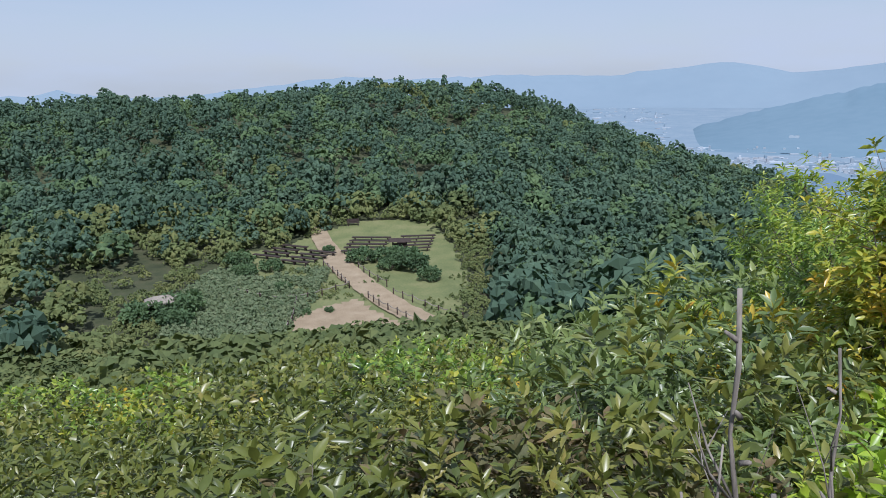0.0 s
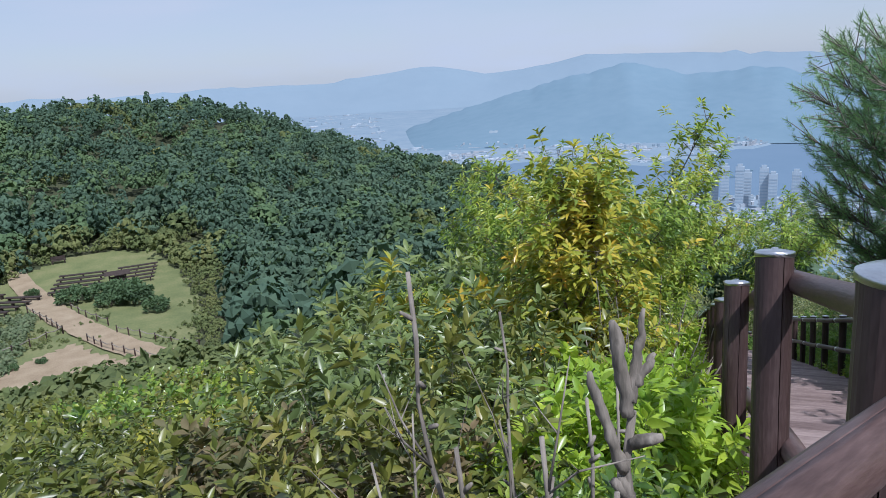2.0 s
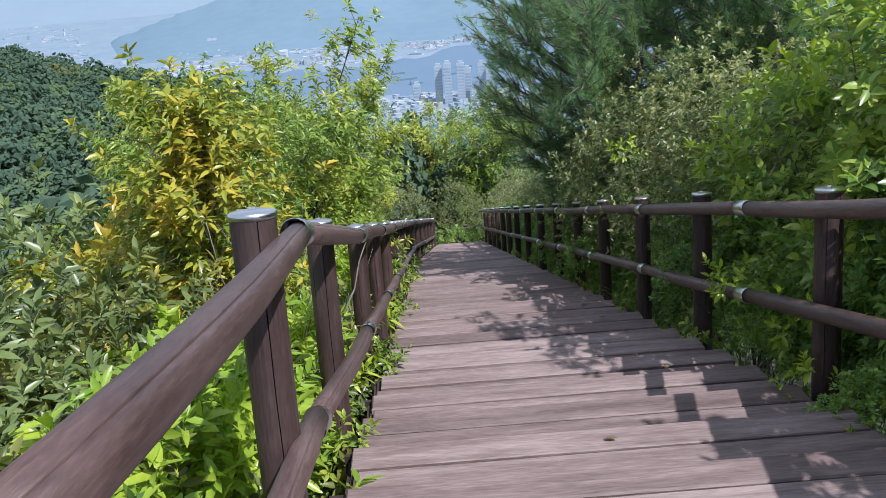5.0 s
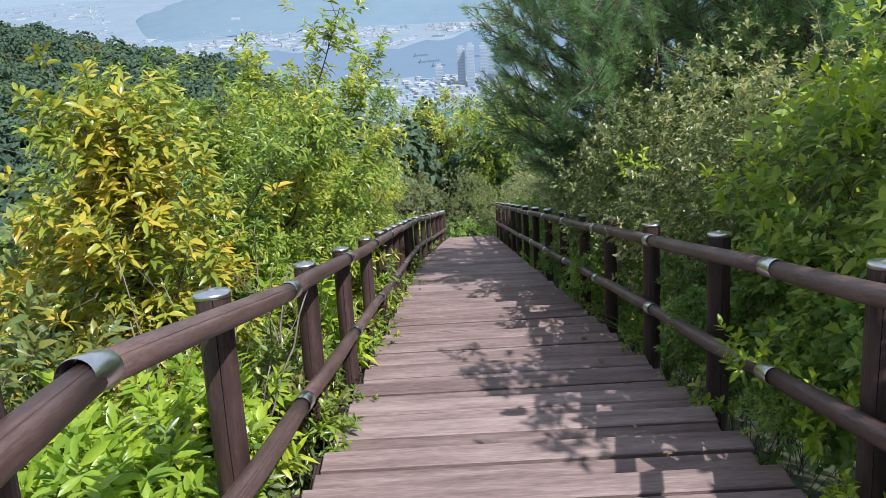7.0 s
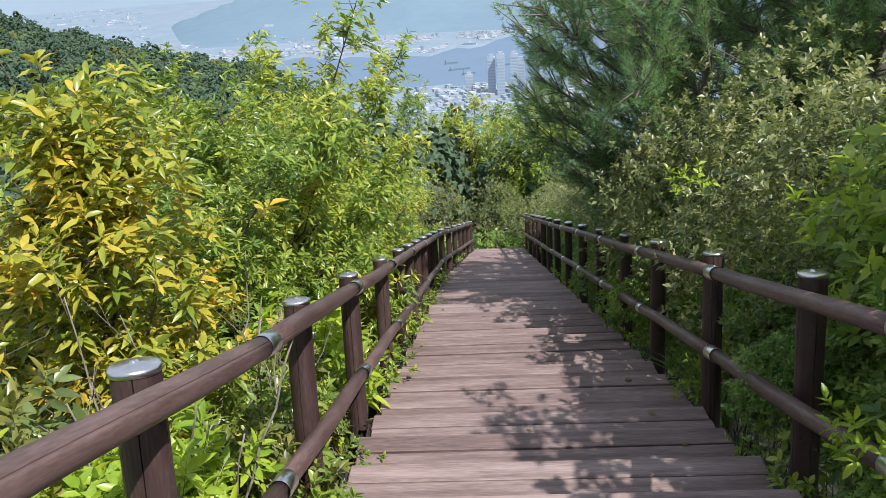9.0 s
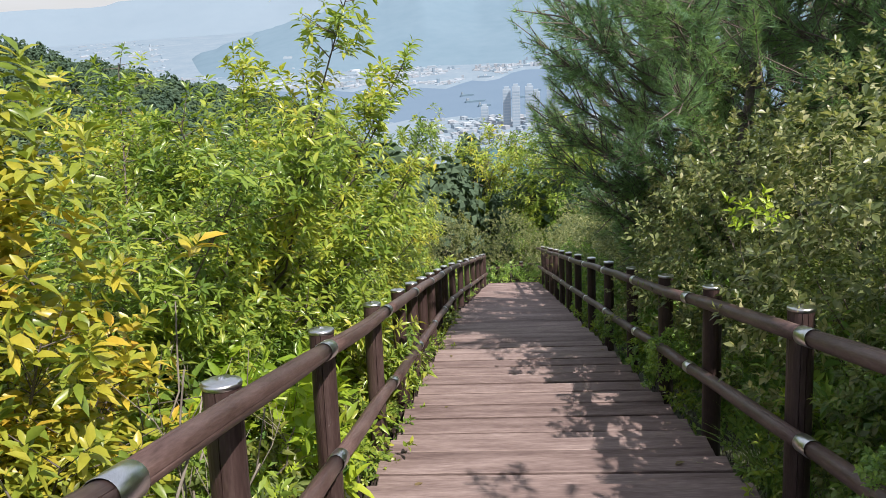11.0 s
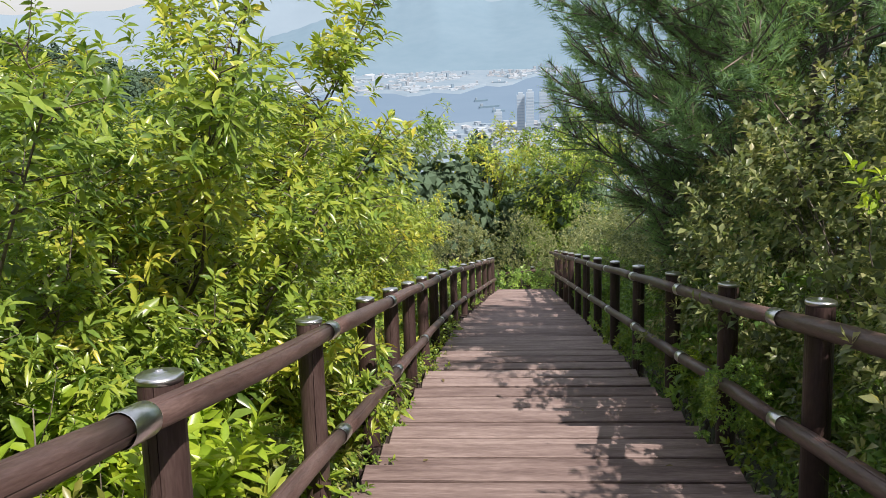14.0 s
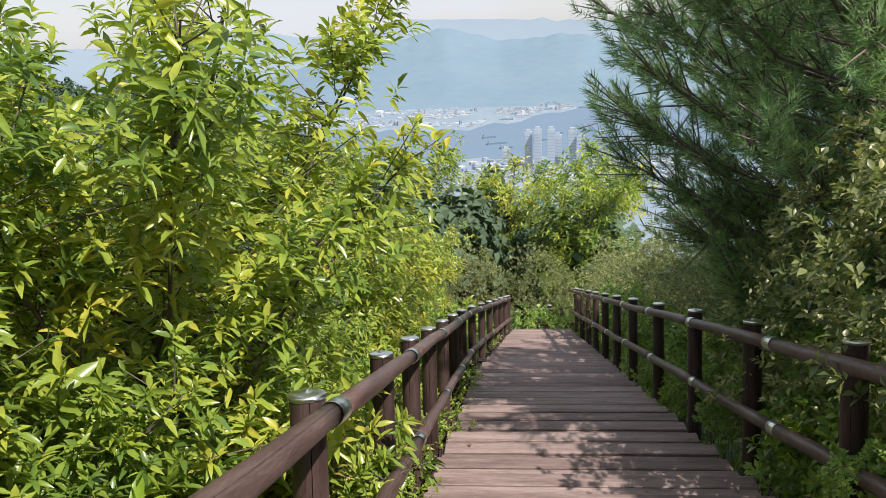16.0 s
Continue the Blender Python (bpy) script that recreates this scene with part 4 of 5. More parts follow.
def sleeve(railing, c, d, radius=RAIL_R, length=0.13):
    d = Vector(d).normalized()
    c = Vector(c)
    sh = Shape().tube([c - d * length / 2, c - d * (length / 2 - 0.004), c + d * (length / 2 - 0.004), c + d * length / 2], [radius * 1.02, radius * 1.07, radius * 1.07, radius * 1.02], 24, False)
    part("sleeve", sh.mesh("sleeve", STEEL, True), railing, "steel sleeve over a rail joint")


def run_rails(railing, n, joints, lift, seed, draw=0.0, grow=0.0, first=None):
    """Rails end to end along the stairs, with a steel sleeve at each joint; grow: how much they gain on the steps per metre."""
    def height(s):
        return deck_z(s) + lift + grow * (s - 4.9)
    for i, (s0, s1) in enumerate(zip(joints[:-1], joints[1:])):
        a, b = W(s0 + 0.003, n + draw * bend(s0), first if i == 0 and first is not None else height(s0)), W(s1 - 0.003, n + draw * bend(s1), height(s1))
        rail(railing, "top_rail" if lift > 0.8 else "lower_rail", a, b, seed=seed + i)
        if i or s0 > 2.5:
            sleeve(railing, a, b - a)


left_rail = thing("stair_railing", "brown log railing with steel-capped posts and leaves growing through", "railing", group="railings of the stairs")
right_rail = thing("stair_railing", "brown log railing with steel-capped posts before a dark thicket", "railing", group="railings of the stairs")
LEFT_POSTS = [1.35, 2.84, 4.24, 5.85, 7.22, 8.77, 10.2, 11.3, 12.4, 13.6, 14.9, 16.4, 17.9, 19.4, 20.9, 22.4, 23.9, 25.4, 26.5]
RIGHT_POSTS = [-2.9, -1.5, -0.1, 1.3, 2.75, 4.21, 5.82, 7.23, 8.68, 10.04, 11.58, 13.2, 14.9, 16.7, 18.3, 19.8, 21.3, 22.8, 24.3, 25.8]
for k, s in enumerate(LEFT_POSTS):
    top = 1.127 if s < 1.5 else deck_z(s) + (1.17 if s < 3.5 else 1.14 if s < 5 else 1.10)
    set_post(left_rail, s, LEFT_N + bend(s) + (0.089 if s < 1.5 else 0.045 if s < 3 else 0), top, k, 0.02 if s < 1.5 else 0.2)
for k, s in enumerate(RIGHT_POSTS):
    set_post(right_rail, s, RIGHT_N, deck_z(s) + (1.11 if s < 5 else 1.14 + 0.008 * (s - 5)), k + 1, 0.02 if s < 1.8 else 0.2)
LN, RN = LEFT_N + POST_R + RAIL_R, RIGHT_N - POST_R - RAIL_R
rail(left_rail, "top_rail", W(1.25, LN + 0.097, 1.054), W(3.12, LN + 0.01, 0.617), seed=2)
run_rails(left_rail, LN, [3.13] + [4.97 + 1.88 * k for k in range(12)], 1.04, 0, 1.0, first=0.617)
rail(left_rail, "lower_rail", W(1.28, LN + 0.045, 0.5), W(2.95, LN, deck_z(2.95) + 0.45), seed=5)
run_rails(left_rail, LN, [2.95] + [4.90 + 1.93 * k for k in range(12)], 0.425, 20, 1.0)
run_rails(right_rail, RN, [FIRST - 0.2] + [2.87 + 2.0 * k for k in range(13)], 1.03, 40, grow=0.009)
run_rails(right_rail, RN, [FIRST - 0.2] + [2.80 + 1.97 * k for k in range(13)], 0.49, 60, grow=0.006)
rail(right_rail, "top_rail", W(-3.0, RN, 1.02), W(FIRST - 0.2, RN, 1.02), seed=3)
rail(right_rail, "lower_rail", W(-3.0, RN, 0.47), W(FIRST - 0.2, RN, 0.47), seed=4)

platform_rail = thing("platform_railing", "brown log railing round the summit platform", "railing")
ra, rb = Vector((1.27, 0.715, 0.955)), Vector((0.83, 0.585, 0.95))
rd = (rb - ra).normalized()
rail(platform_rail, "top_rail", ra, ra + rd * 2.6, seed=1, bow=0.0)
rail(platform_rail, "lower_rail", ra + Vector((0, 0, -0.5)), ra + rd * 2.6 + Vector((0, 0, -0.5)), seed=7, bow=0.0)
pe = ra + rd * 1.75
ob = part("post", POSTS[1], platform_rail)
ob.matrix_basis = Matrix.Translation((pe.x - 0.03, pe.y + 0.11, 1.12 - POST_H))
cap = part("cap", CAP, ob, "shiny steel cap")
cap.matrix_basis = Matrix.Translation((0, 0, POST_H + 0.001))

# the railing of the next flight, which crosses below the last step
turn_rail = thing("landing_railing", "dark log railing across the foot of the stairs", "railing")
for k, n in enumerate((-1.2, 0.5, 2.2, 3.9)):
    set_post(turn_rail, 28.6 - 0.1 * n, n, -8.85 + 0.12 * n, k, 0.0)
for h in (0.1, 0.62):
    rail(turn_rail, "top_rail" if h < 0.5 else "lower_rail", W(28.6, -1.4, -9.02 - h), W(28.1, 4.1, -8.36 - h), seed=9)

# ---------------------------------------------------------------- plants
rng = np.random.default_rng(8)
field = [shrub("shrub", "olive green summit shrub with whorled leaves", "shrub", 100 + i, 0.62, 1.25, 140, 9, 0.088, 0.16, FIELD_LEAF, True, 16, 0.006, "summit shrubs", base=0.1) for i in range(3)]
fresh = shrub("shrub", "bright green summit shrub with long leaves", "shrub", 110, 0.72, 1.35, 130, 10, 0.13, 0.155, GREEN_LEAF, True, 18, 0.007, "summit shrubs", base=0.1)
pale = shrub("shrub", "pale green summit shrub with whorled leaves", "shrub", 113, 0.72, 1.35, 190, 9, 0.1, 0.15, PALE_LEAF, True, 18, 0.007, "summit shrubs", base=0.1)
rust = shrub("shrub", "russet half-dry shrub among green ones", "shrub", 111, 0.6, 1.2, 120, 8, 0.085, 0.22, BROWN_LEAF, True, 24, 0.006, "summit shrubs", base=0.1)
sunny = shrub("shrub", "yellowing shrub with long whorled leaves", "shrub", 112, 0.7, 1.3, 150, 10, 0.105, 0.15, YELLOW_LEAF, True, 18, 0.007, "summit shrubs", base=0.1)
coarse = [shrub("shrub", "olive green shrub on the slope", "shrub", 120 + i, 0.9, 1.35, 105, 7, 0.13, 0.25, m, False, 8, 0.008, "shrubs on the slope", base=0.1) for i, m in enumerate((FIELD_LEAF, GREEN_LEAF, FIELD_LEAF, YELLOW_LEAF))]
used = set()


def put(master, *a, **k):
    """The first use moves the master itself, so that nothing is left over."""
    if master.name in used:
        return plant(master, *a, **k)
    used.add(master.name)
    x, y, turn, size = a
    zz = (gz(x, y) if k.get("z") is None else k["z"]) - k.get("sink", 0)
    master.matrix_basis = pose(x, y, zz, k.get("tilt", 0), 0, turn)
    master.scale = (size, size, size * k.get("tall", 1))
    return master


def off_deck(x, y, margin):
    s, n = AX.x * x + AX.y * y, AN.x * x + AN.y * y
    if s < 1.4:
        return n < left_edge(s) - 0.35 - margin or n > RIGHT_N + margin
    return n < LEFT_N - margin or n > RIGHT_N + margin


def spread(count, r0, r1, az0, az1, gap, seed):
    r = random.Random(seed)
    got, tries = [], 0
    while len(got) < count and tries < count * 40:
        tries += 1
        rad, az = math.sqrt(r.uniform(r0 * r0, r1 * r1)), radians(r.uniform(az0, az1))
        x, y = rad * math.sin(az), rad * math.cos(az)
        if all((x - a) ** 2 + (y - b) ** 2 > gap * gap for a, b in got):
            got.append((x, y))
    return got


pick = random.Random(12)
for x, y in spread(120, 1.35, 6.5, -62, 36, 0.5, 31):
    if not off_deck(x, y, 0.45) or (0.45 < x < 1.5 and 0.6 < y < 1.75):
        continue
    lot = pick.random()
    m = field[pick.randrange(3)]
    if 0.1 < x < 1.2 and 2.4 < y < 4.2:
        m = rust if lot < 0.7 else m
    elif x > 0.8 and lot < 0.6:
        m = pale
    elif lot > 0.995:
        m = sunny
    put(m, x, y, pick.uniform(0, 360), pick.uniform(1.0, 1.25) - 0.03 * math.hypot(x, y))
for x, y in spread(190, 6.2, 16, -58, 36, 0.9, 32):
    if off_deck(x, y, 0.8):
        lot = pick.random()
        put(coarse[1 if lot < 0.3 else 3 if lot > 0.93 else 0 if lot < 0.65 else 2], x, y, pick.uniform(0, 360), pick.uniform(0.75, 1.1))
far_slope = [crown_template(70 + i, 1.9, 1.3, 110, 0.17, False) for i in range(3)]
sp = [(x, y, gz(x, y) - 0.5) for x, y in spread(650, 15, 62, -52, 40, 1.25, 33) if off_deck(x, y, 1.2)]
wood("slope_thicket", "olive green thicket on the slope below the summit", sp, 8, far_slope, WOOD_OLIVE, rng.uniform(0.8, 1.2, len(sp)))

for x, y in ((0.05, 2.75), (0.4, 3.0), (-0.3, 3.1), (0.15, 3.45), (0.7, 3.3)):
    put(rust, x, y, x * 400, 1.12)

# brighter taller shrubs between the summit and the stairs
for x, y, m, s, t in ((0.9, 4.0, pale, 1.25, 1), (1.6, 4.3, pale, 1.41, 1), (1.9, 5.0, pale, 1.47, 1), (1.3, 5.2, pale, 1.47, 1), (2.4, 6.3, sunny, 1.65, 1), (3.0, 6.8, sunny, 1.60, 1), (2.0, 7.2, pale, 1.79, 1),
                      (3.2, 7.9, pale, 2.06, 1), (1.55, 2.2, pale, 0.75, 1), (1.9, 2.6, fresh, 0.85, 1), (1.2, 2.6, rust, 0.9, 1), (0.85, 2.1, rust, 0.75, 1), (0.5, 1.9, field[2], 0.75, 1), (2.3, 3.3, fresh, 0.80, 1), (2.1, 3.9, field[0], 0.80, 1), (2.7, 4.3, field[1], 0.65, 1)):
    put(m, x, y, x * 177, s, tall=1.0)

clump = shrub("shrub", "bright yellow-green shrub with long whorled leaves", "shrub", 114, 0.55, 1.1, 95, 10, 0.135, 0.16, LIME_LEAF, True, 18, 0.007, "summit shrubs", base=0.1, spread=(86, 40))
for s, n, size in ((3.3, -0.05, 0.72), (3.9, -0.15, 0.75), (4.7, -0.1, 0.75), (5.2, -0.15, 0.75)):
    x, y, _ = W(s, n, 0)
    put(clump, x, y, s * 200, size * 1.15, z=deck_z(s) - 0.35)

# the dead grey stems beside the first post
snag = thing("dead_shrub", "bare grey forked dead stems among the shrubs", "dead shrub", (1.1, 1.46, 0))


def dead_stem(foot, top, thick, seed, forks=2):
    """One bare stem with a crooked line, knots and snapped forks."""
    sh = Shape()
    r = random.Random(seed)
    f, t = Vector(foot), Vector(top)
    m = 12
    pts, rad = [], []
    for i in range(m):
        u = i / (m - 1)
        w = math.sin(math.pi * u)
        pts.append(f.lerp(t, u) + Vector((r.uniform(-0.055, 0.055), r.uniform(-0.055, 0.055), 0)) * w)
        rad.append(thick * (1 - 0.6 * u) * r.uniform(0.78, 1.2))
    sh.tube(pts, rad, 9)
    for i in range(forks):
        k = r.randrange(3, m - 1)
        p = pts[k]
        q = p + Vector((r.uniform(-0.2, 0.2), r.uniform(-0.2, 0.2), r.uniform(0.12, 0.4)))
        mid = p.lerp(q, 0.45) + Vector((r.uniform(-0.03, 0.03), r.uniform(-0.03, 0.03), 0.01))
        sh.tube([p, mid, q], [rad[k] * 0.6, rad[k] * 0.45, rad[k] * 0.2], 7)
        e = mid + Vector((r.uniform(-0.1, 0.1), r.uniform(-0.1, 0.1), r.uniform(0.04, 0.16)))
        sh.tube([mid, e], [rad[k] * 0.35, rad[k] * 0.12], 6)
    return sh


for i, (dx, dy, top, th, lx, ly) in enumerate(((0, 0, 0.60, 0.033, 0.04, 0.0), (-0.10, 0.03, 0.56, 0.019, -0.1, 0.02), (-0.22, 0.10, 0.5, 0.015, -0.16, 0.1), (-0.32, 0.2, 0.95, 0.014, -0.1, 0.2), (0.08, 0.12, 0.6, 0.011, 0.06, 0.1), (-0.45, 0.05, 0.6, 0.009, -0.2, 0.0), (-0.04, -0.12, 0.5, 0.016, -0.08, -0.05), (-0.15, 0.3, 0.75, 0.010, 0.05, 0.2),
                                               (-0.55, 0.25, 0.55, 0.008, 0.1, 0.1), (-0.05, 0.2, 0.55, 0.009, -0.2, 0.0), (-0.28, -0.02, 0.45, 0.010, 0.1, 0.05), (0.03, 0.05, 0.66, 0.012, -0.12, -0.04))):
    st = dead_stem((dx, dy, -1.2), (dx + lx, dy + ly, top), th, 60 + i, 0 if i == 0 else 4 if i < 4 else 3)
    rs = random.Random(80 + i)
    for k in range(5 if i == 0 else 4):
        h = rs.uniform(0.1, top - 0.06)
        u = (h + 1.2) / (top + 1.2)
        b = Vector((dx + lx * u, dy + ly * u, h))
        o = Vector((rs.uniform(-1, 1), rs.uniform(-1, 1), rs.uniform(0.3, 1.0))).normalized()
        st.tube([b, b + o * th * 1.9, b + o * th * rs.uniform(2.1, 2.6 if i == 0 else 4.5)], [th * 0.62, th * 0.5, th * 0.3], 7)
    if i == 0:
        for line, rad in ((((0.03, 0, 0.52), (0.022, 0.004, 0.60), (0.005, 0.01, 0.69), (-0.012, 0.014, 0.78)), (0.021, 0.019, 0.017, 0.015)),
                          (((0.035, 0, 0.56), (0.052, 0.002, 0.63), (0.064, 0.008, 0.71), (0.082, 0.012, 0.80)), (0.018, 0.016, 0.012, 0.008)),
                          (((0.045, 0, 0.60), (0.075, -0.004, 0.645), (0.105, -0.006, 0.68)), (0.014, 0.012, 0.009)),
                          (((0.02, 0, 0.36), (-0.02, 0.0, 0.45), (-0.048, 0.004, 0.54), (-0.082, 0.008, 0.66)), (0.017, 0.016, 0.014, 0.012))):
            pts, rr = [], []
            for m in range(len(line) - 1):
                for q in range(4):
                    pts.append(Vector(line[m]).lerp(Vector(line[m + 1]), q / 4) + Vector((rs.uniform(-1, 1), rs.uniform(-1, 1), 0)) * 0.0055 + Vector((0, 0, 0.07)))
                    rr.append((rad[m] + (rad[m + 1] - rad[m]) * q / 4) * rs.uniform(0.8, 1.2))
            pts.append(Vector(line[-1]) + Vector((0, 0, 0.07)))
            rr.append(rad[-1] * 0.55)
            st.tube(pts, rr, 10)
    part("stem", st.mesh("stem", DEADWOOD, True), snag)

# small trees beside the left railing
yellow_tree = arm_tree("small_tree", "yellowing small tree with bare grey lower stems", 200, 2.6, 0.85, 24, 30, 11, 0.105, 0.16, YELLOW_LEAF, True, 120, 0.8, 0.028, 0.2)
x, y, _ = W(6.2, -0.8, 0)
put(yellow_tree, x, y, 20, 1.08, z=-2.3)
big_tree = arm_tree("small_tree", "bright yellow-green spreading small tree beside the railing", 201, 3.2, 1.95, 42, 72, 11, 0.115, 0.14, GREEN_LEAF, True, 620, 1.0, 0.04)
x, y, _ = W(10.1, -0.95, 0)
put(big_tree, x, y, 60, 1.0, z=-3.95)
x, y, _ = W(8.3, -1.2, 0)
put(big_tree, x, y, 200, 0.76, z=-3.2)
x, y, _ = W(12.3, -2.4, 0)
put(big_tree, x, y, 310, 0.95, z=-4.75)
low_tree = arm_tree("small_tree", "rounded bright green small tree at the stair's edge", 202, 3.2, 1.1, 22, 34, 10, 0.13, 0.15, GREEN_LEAF, False, 320, 1.0, 0.03)
x, y, _ = W(14.5, -0.8, 0)
put(low_tree, x, y, 110, 1.0, z=-5.0)
for s, n, size, z in ((7.6, -1.3, 0.6, -2.8), (12.4, -0.75, 0.7, -4.3), (8.0, -2.6, 0.7, -3.3), (10.5, -3.0, 0.8, -4.3), (15.8, -0.6, 0.75, -5.2), (35, -3.2, 2.3, -12.5), (38, 0.6, 2.2, -13.4), (34, 3.6, 2.2, -12.2), (40, -7, 2.6, -14), (42, 5, 2.4, -15), (12.2, -2.4, 1.0, -4.6), (17.0, -1.2, 0.9, -5.9), (19.5, -1.4, 0.95, -6.8), (22.5, -1.3, 1.0, -7.9), (25.5, -1.4, 1.0, -8.9)):
    x, y, _ = W(s, n, 0)
    put(low_tree, x, y, s * 90, size, z=z)

for s, n, size in ((2.65, -0.2, 0.7), (3.1, -0.3, 0.95), (3.6, -0.25, 0.95), (4.1, -0.3, 0.95), (4.6, -0.6, 1.0), (7.5, -0.25, 1.2), (8.3, -0.35, 1.1)):
    x, y, _ = W(s, n, 0)
    put(clump, x, y, s * 170, size, z=deck_z(s) - 0.5)
bright_tree = arm_tree("small_tree", "bright green small tree with a few yellow leaves", 204, 3.3, 1.25, 24, 34, 8, 0.125, 0.24, GREEN_LEAF, False, 320, 1.0, 0.03)
for s, n, size, turn, z in ((4.3, 4.15, 1.0, 0, -1.5), (2.4, 4.3, 0.8, 250, -0.9)):
    x, y, _ = W(s, n, 0)
    put(bright_tree, x, y, turn, size, z=z)

golden = arm_tree("small_tree", "small tree with yellow and orange leaves behind the thicket", 205, 2.6, 0.75, 16, 22, 9, 0.12, 0.2, YELLOW_LEAF, False, 160, 0.9, 0.025)
x, y, _ = W(3.6, 4.6, 0)
put(golden, x, y, 40, 1.0, z=-0.9)

# plants that grow against the left railing
edge = [shrub("railing_shrub", "leafy green shrub pressing through the railing", "shrub", 210 + i, 0.5, 1.2, 120, 9, 0.105, 0.165, m, False, 12, 0.005, "shrubs along the railing", base=0.08) for i, m in enumerate((GREEN_LEAF, VINE_LEAF, FIELD_LEAF))]
for k in range(44):
    s = 2.2 + 0.55 * k
    x, y, _ = W(s, bend(s) - 0.02 - 0.25 * pick.random(), 0)
    if 2.3 < s < 4.3:
        continue
    put(edge[pick.choice((0, 0, 1, 2))], x, y, pick.uniform(0, 360), pick.uniform(0.75, 1.0), z=deck_z(s) - 0.55, tall=pick.uniform(0.85, 1.15))
    if 5.5 < s < 14 and k % 3 != 1:
        x, y, _ = W(s, -0.85 - 0.35 * pick.random(), 0)
        put(fresh, x, y, pick.uniform(0, 360), pick.uniform(1.15, 1.4), z=deck_z(s) - 0.85)
    elif 3 < s < 5.5:
        x, y, _ = W(s, -0.45 - 0.3 * pick.random(), 0)
        put(fresh, x, y, pick.uniform(0, 360), pick.uniform(0.9, 1.1), z=deck_z(s) - 0.85)
    if k % 2 == 0:
        x, y, _ = W(s + 0.2, bend(s) - 0.65 - 0.4 * pick.random(), 0)
        put(pick.choice((field[0], field[2], fresh, clump) if s > 3 else (field[0], field[2], pale, field[1])), x, y, pick.uniform(0, 360), pick.uniform(0.95, 1.2), z=deck_z(s) - 0.8, tall=1.15)

# the thicket on the right
hedge = [shrub("hedge_shrub", "tall shrub with small grey-green leaves", "shrub", 220 + i, 1.1, 2.75, 1450, 8, 0.062, 0.23, m, False, 20, 0.010, "thicket along the stairs", base=0.02, lumps=0.28, inner=0.6) for i, m in enumerate((SMALL_LEAF, DARK_LEAF, SMALL_LEAF))]
broad = shrub("hedge_shrub", "tall shrub with large fresh green leaves", "shrub", 230, 1.15, 3.2, 1000, 8, 0.11, 0.22, BROAD_LEAF, True, 24, 0.012, "thicket along the stairs", base=0.04, inner=0.55)
vine = shrub("vine_clump", "broad-leaved green vine spilling over the railing", "vine", 231, 0.5, 1.3, 300, 8, 0.08, 0.27, VINE_LEAF, False, 10, 0.004, "vines along the railing", base=0.02, inner=0.72)
# broad shrubs below s 2.5 stay out of view, added to shade the railing
for k, (s, n, kind, size, z) in enumerate(((-0.2, 4.9, 3, 1.0, -0.7), (1.3, 4.8, 3, 1.0, -0.8), (3.2, 4.5, 3, 1.0, -1.3), (4.6, 4.4, 3, 1.1, -1.5), (5.9, 4.35, 3, 1.0, -1.9), (7.0, 4.3, 0, 1.1, -2.4), (8.2, 4.1, 0, 1.2, -2.8), (9.5, 4.1, 2, 1.25, -3.2), (10.8, 4.0, 2, 1.2, -3.6), (12.2, 3.95, 0, 1.08, -4.1), (13.7, 4.2, 1, 0.9, -4.6),
                                           (15.4, 4.3, 2, 1.0, -5.3), (17.0, 4.3, 0, 1.05, -5.9), (18.7, 4.3, 2, 1.1, -6.5), (20.6, 4.3, 0, 1.1, -7.2), (22.6, 4.3, 2, 1.15, -7.9), (24.8, 4.3, 0, 1.15, -8.7), (27.5, 3.9, 2, 1.1, -9.6), (29.6, 2.0, 0, 1.1, -10.2), (30.2, -0.2, 2, 1.1, -10.3), (29.8, 5.1, 1, 1.2, -10.2),
                                           (7.0, 5.8, 1, 1.4, -2.5), (3.0, 3.8, 3, 0.7, -0.95), (0.9, 3.75, 3, 0.78, -0.4), (2.1, 3.75, 3, 0.74, -0.55), (4.0, 3.8, 1, 0.72, -1.3), (5.2, 3.75, 3, 0.62, -1.7), (6.4, 3.75, 1, 0.76, -2.15), (7.6, 3.75, 1, 0.72, -2.6), (8.9, 3.8, 1, 0.7, -3.05), (10.2, 3.75, 0, 0.66, -3.5), (11.4, 3.75, 1, 0.66, -3.95), (12.6, 3.75, 0, 0.6, -4.35)
                                           )):
    x, y, _ = W(s, n, 0)
    put(broad if kind == 3 else hedge[kind], x, y, k * 77, size, z=z)
# the row begins uphill of the view, added to shade the rail there
for k in range(66):
    s = 0.0 + 0.41 * k
    x, y, _ = W(s, 3.3 + 0.15 * pick.random(), 0)
    put(vine if pick.random() < 0.75 else edge[1], x, y, pick.uniform(0, 360), pick.uniform(0.75, 1.0), z=deck_z(s) - 0.45, tall=pick.uniform(1.0, 1.45))

# ---------------------------------------------------------------- pines


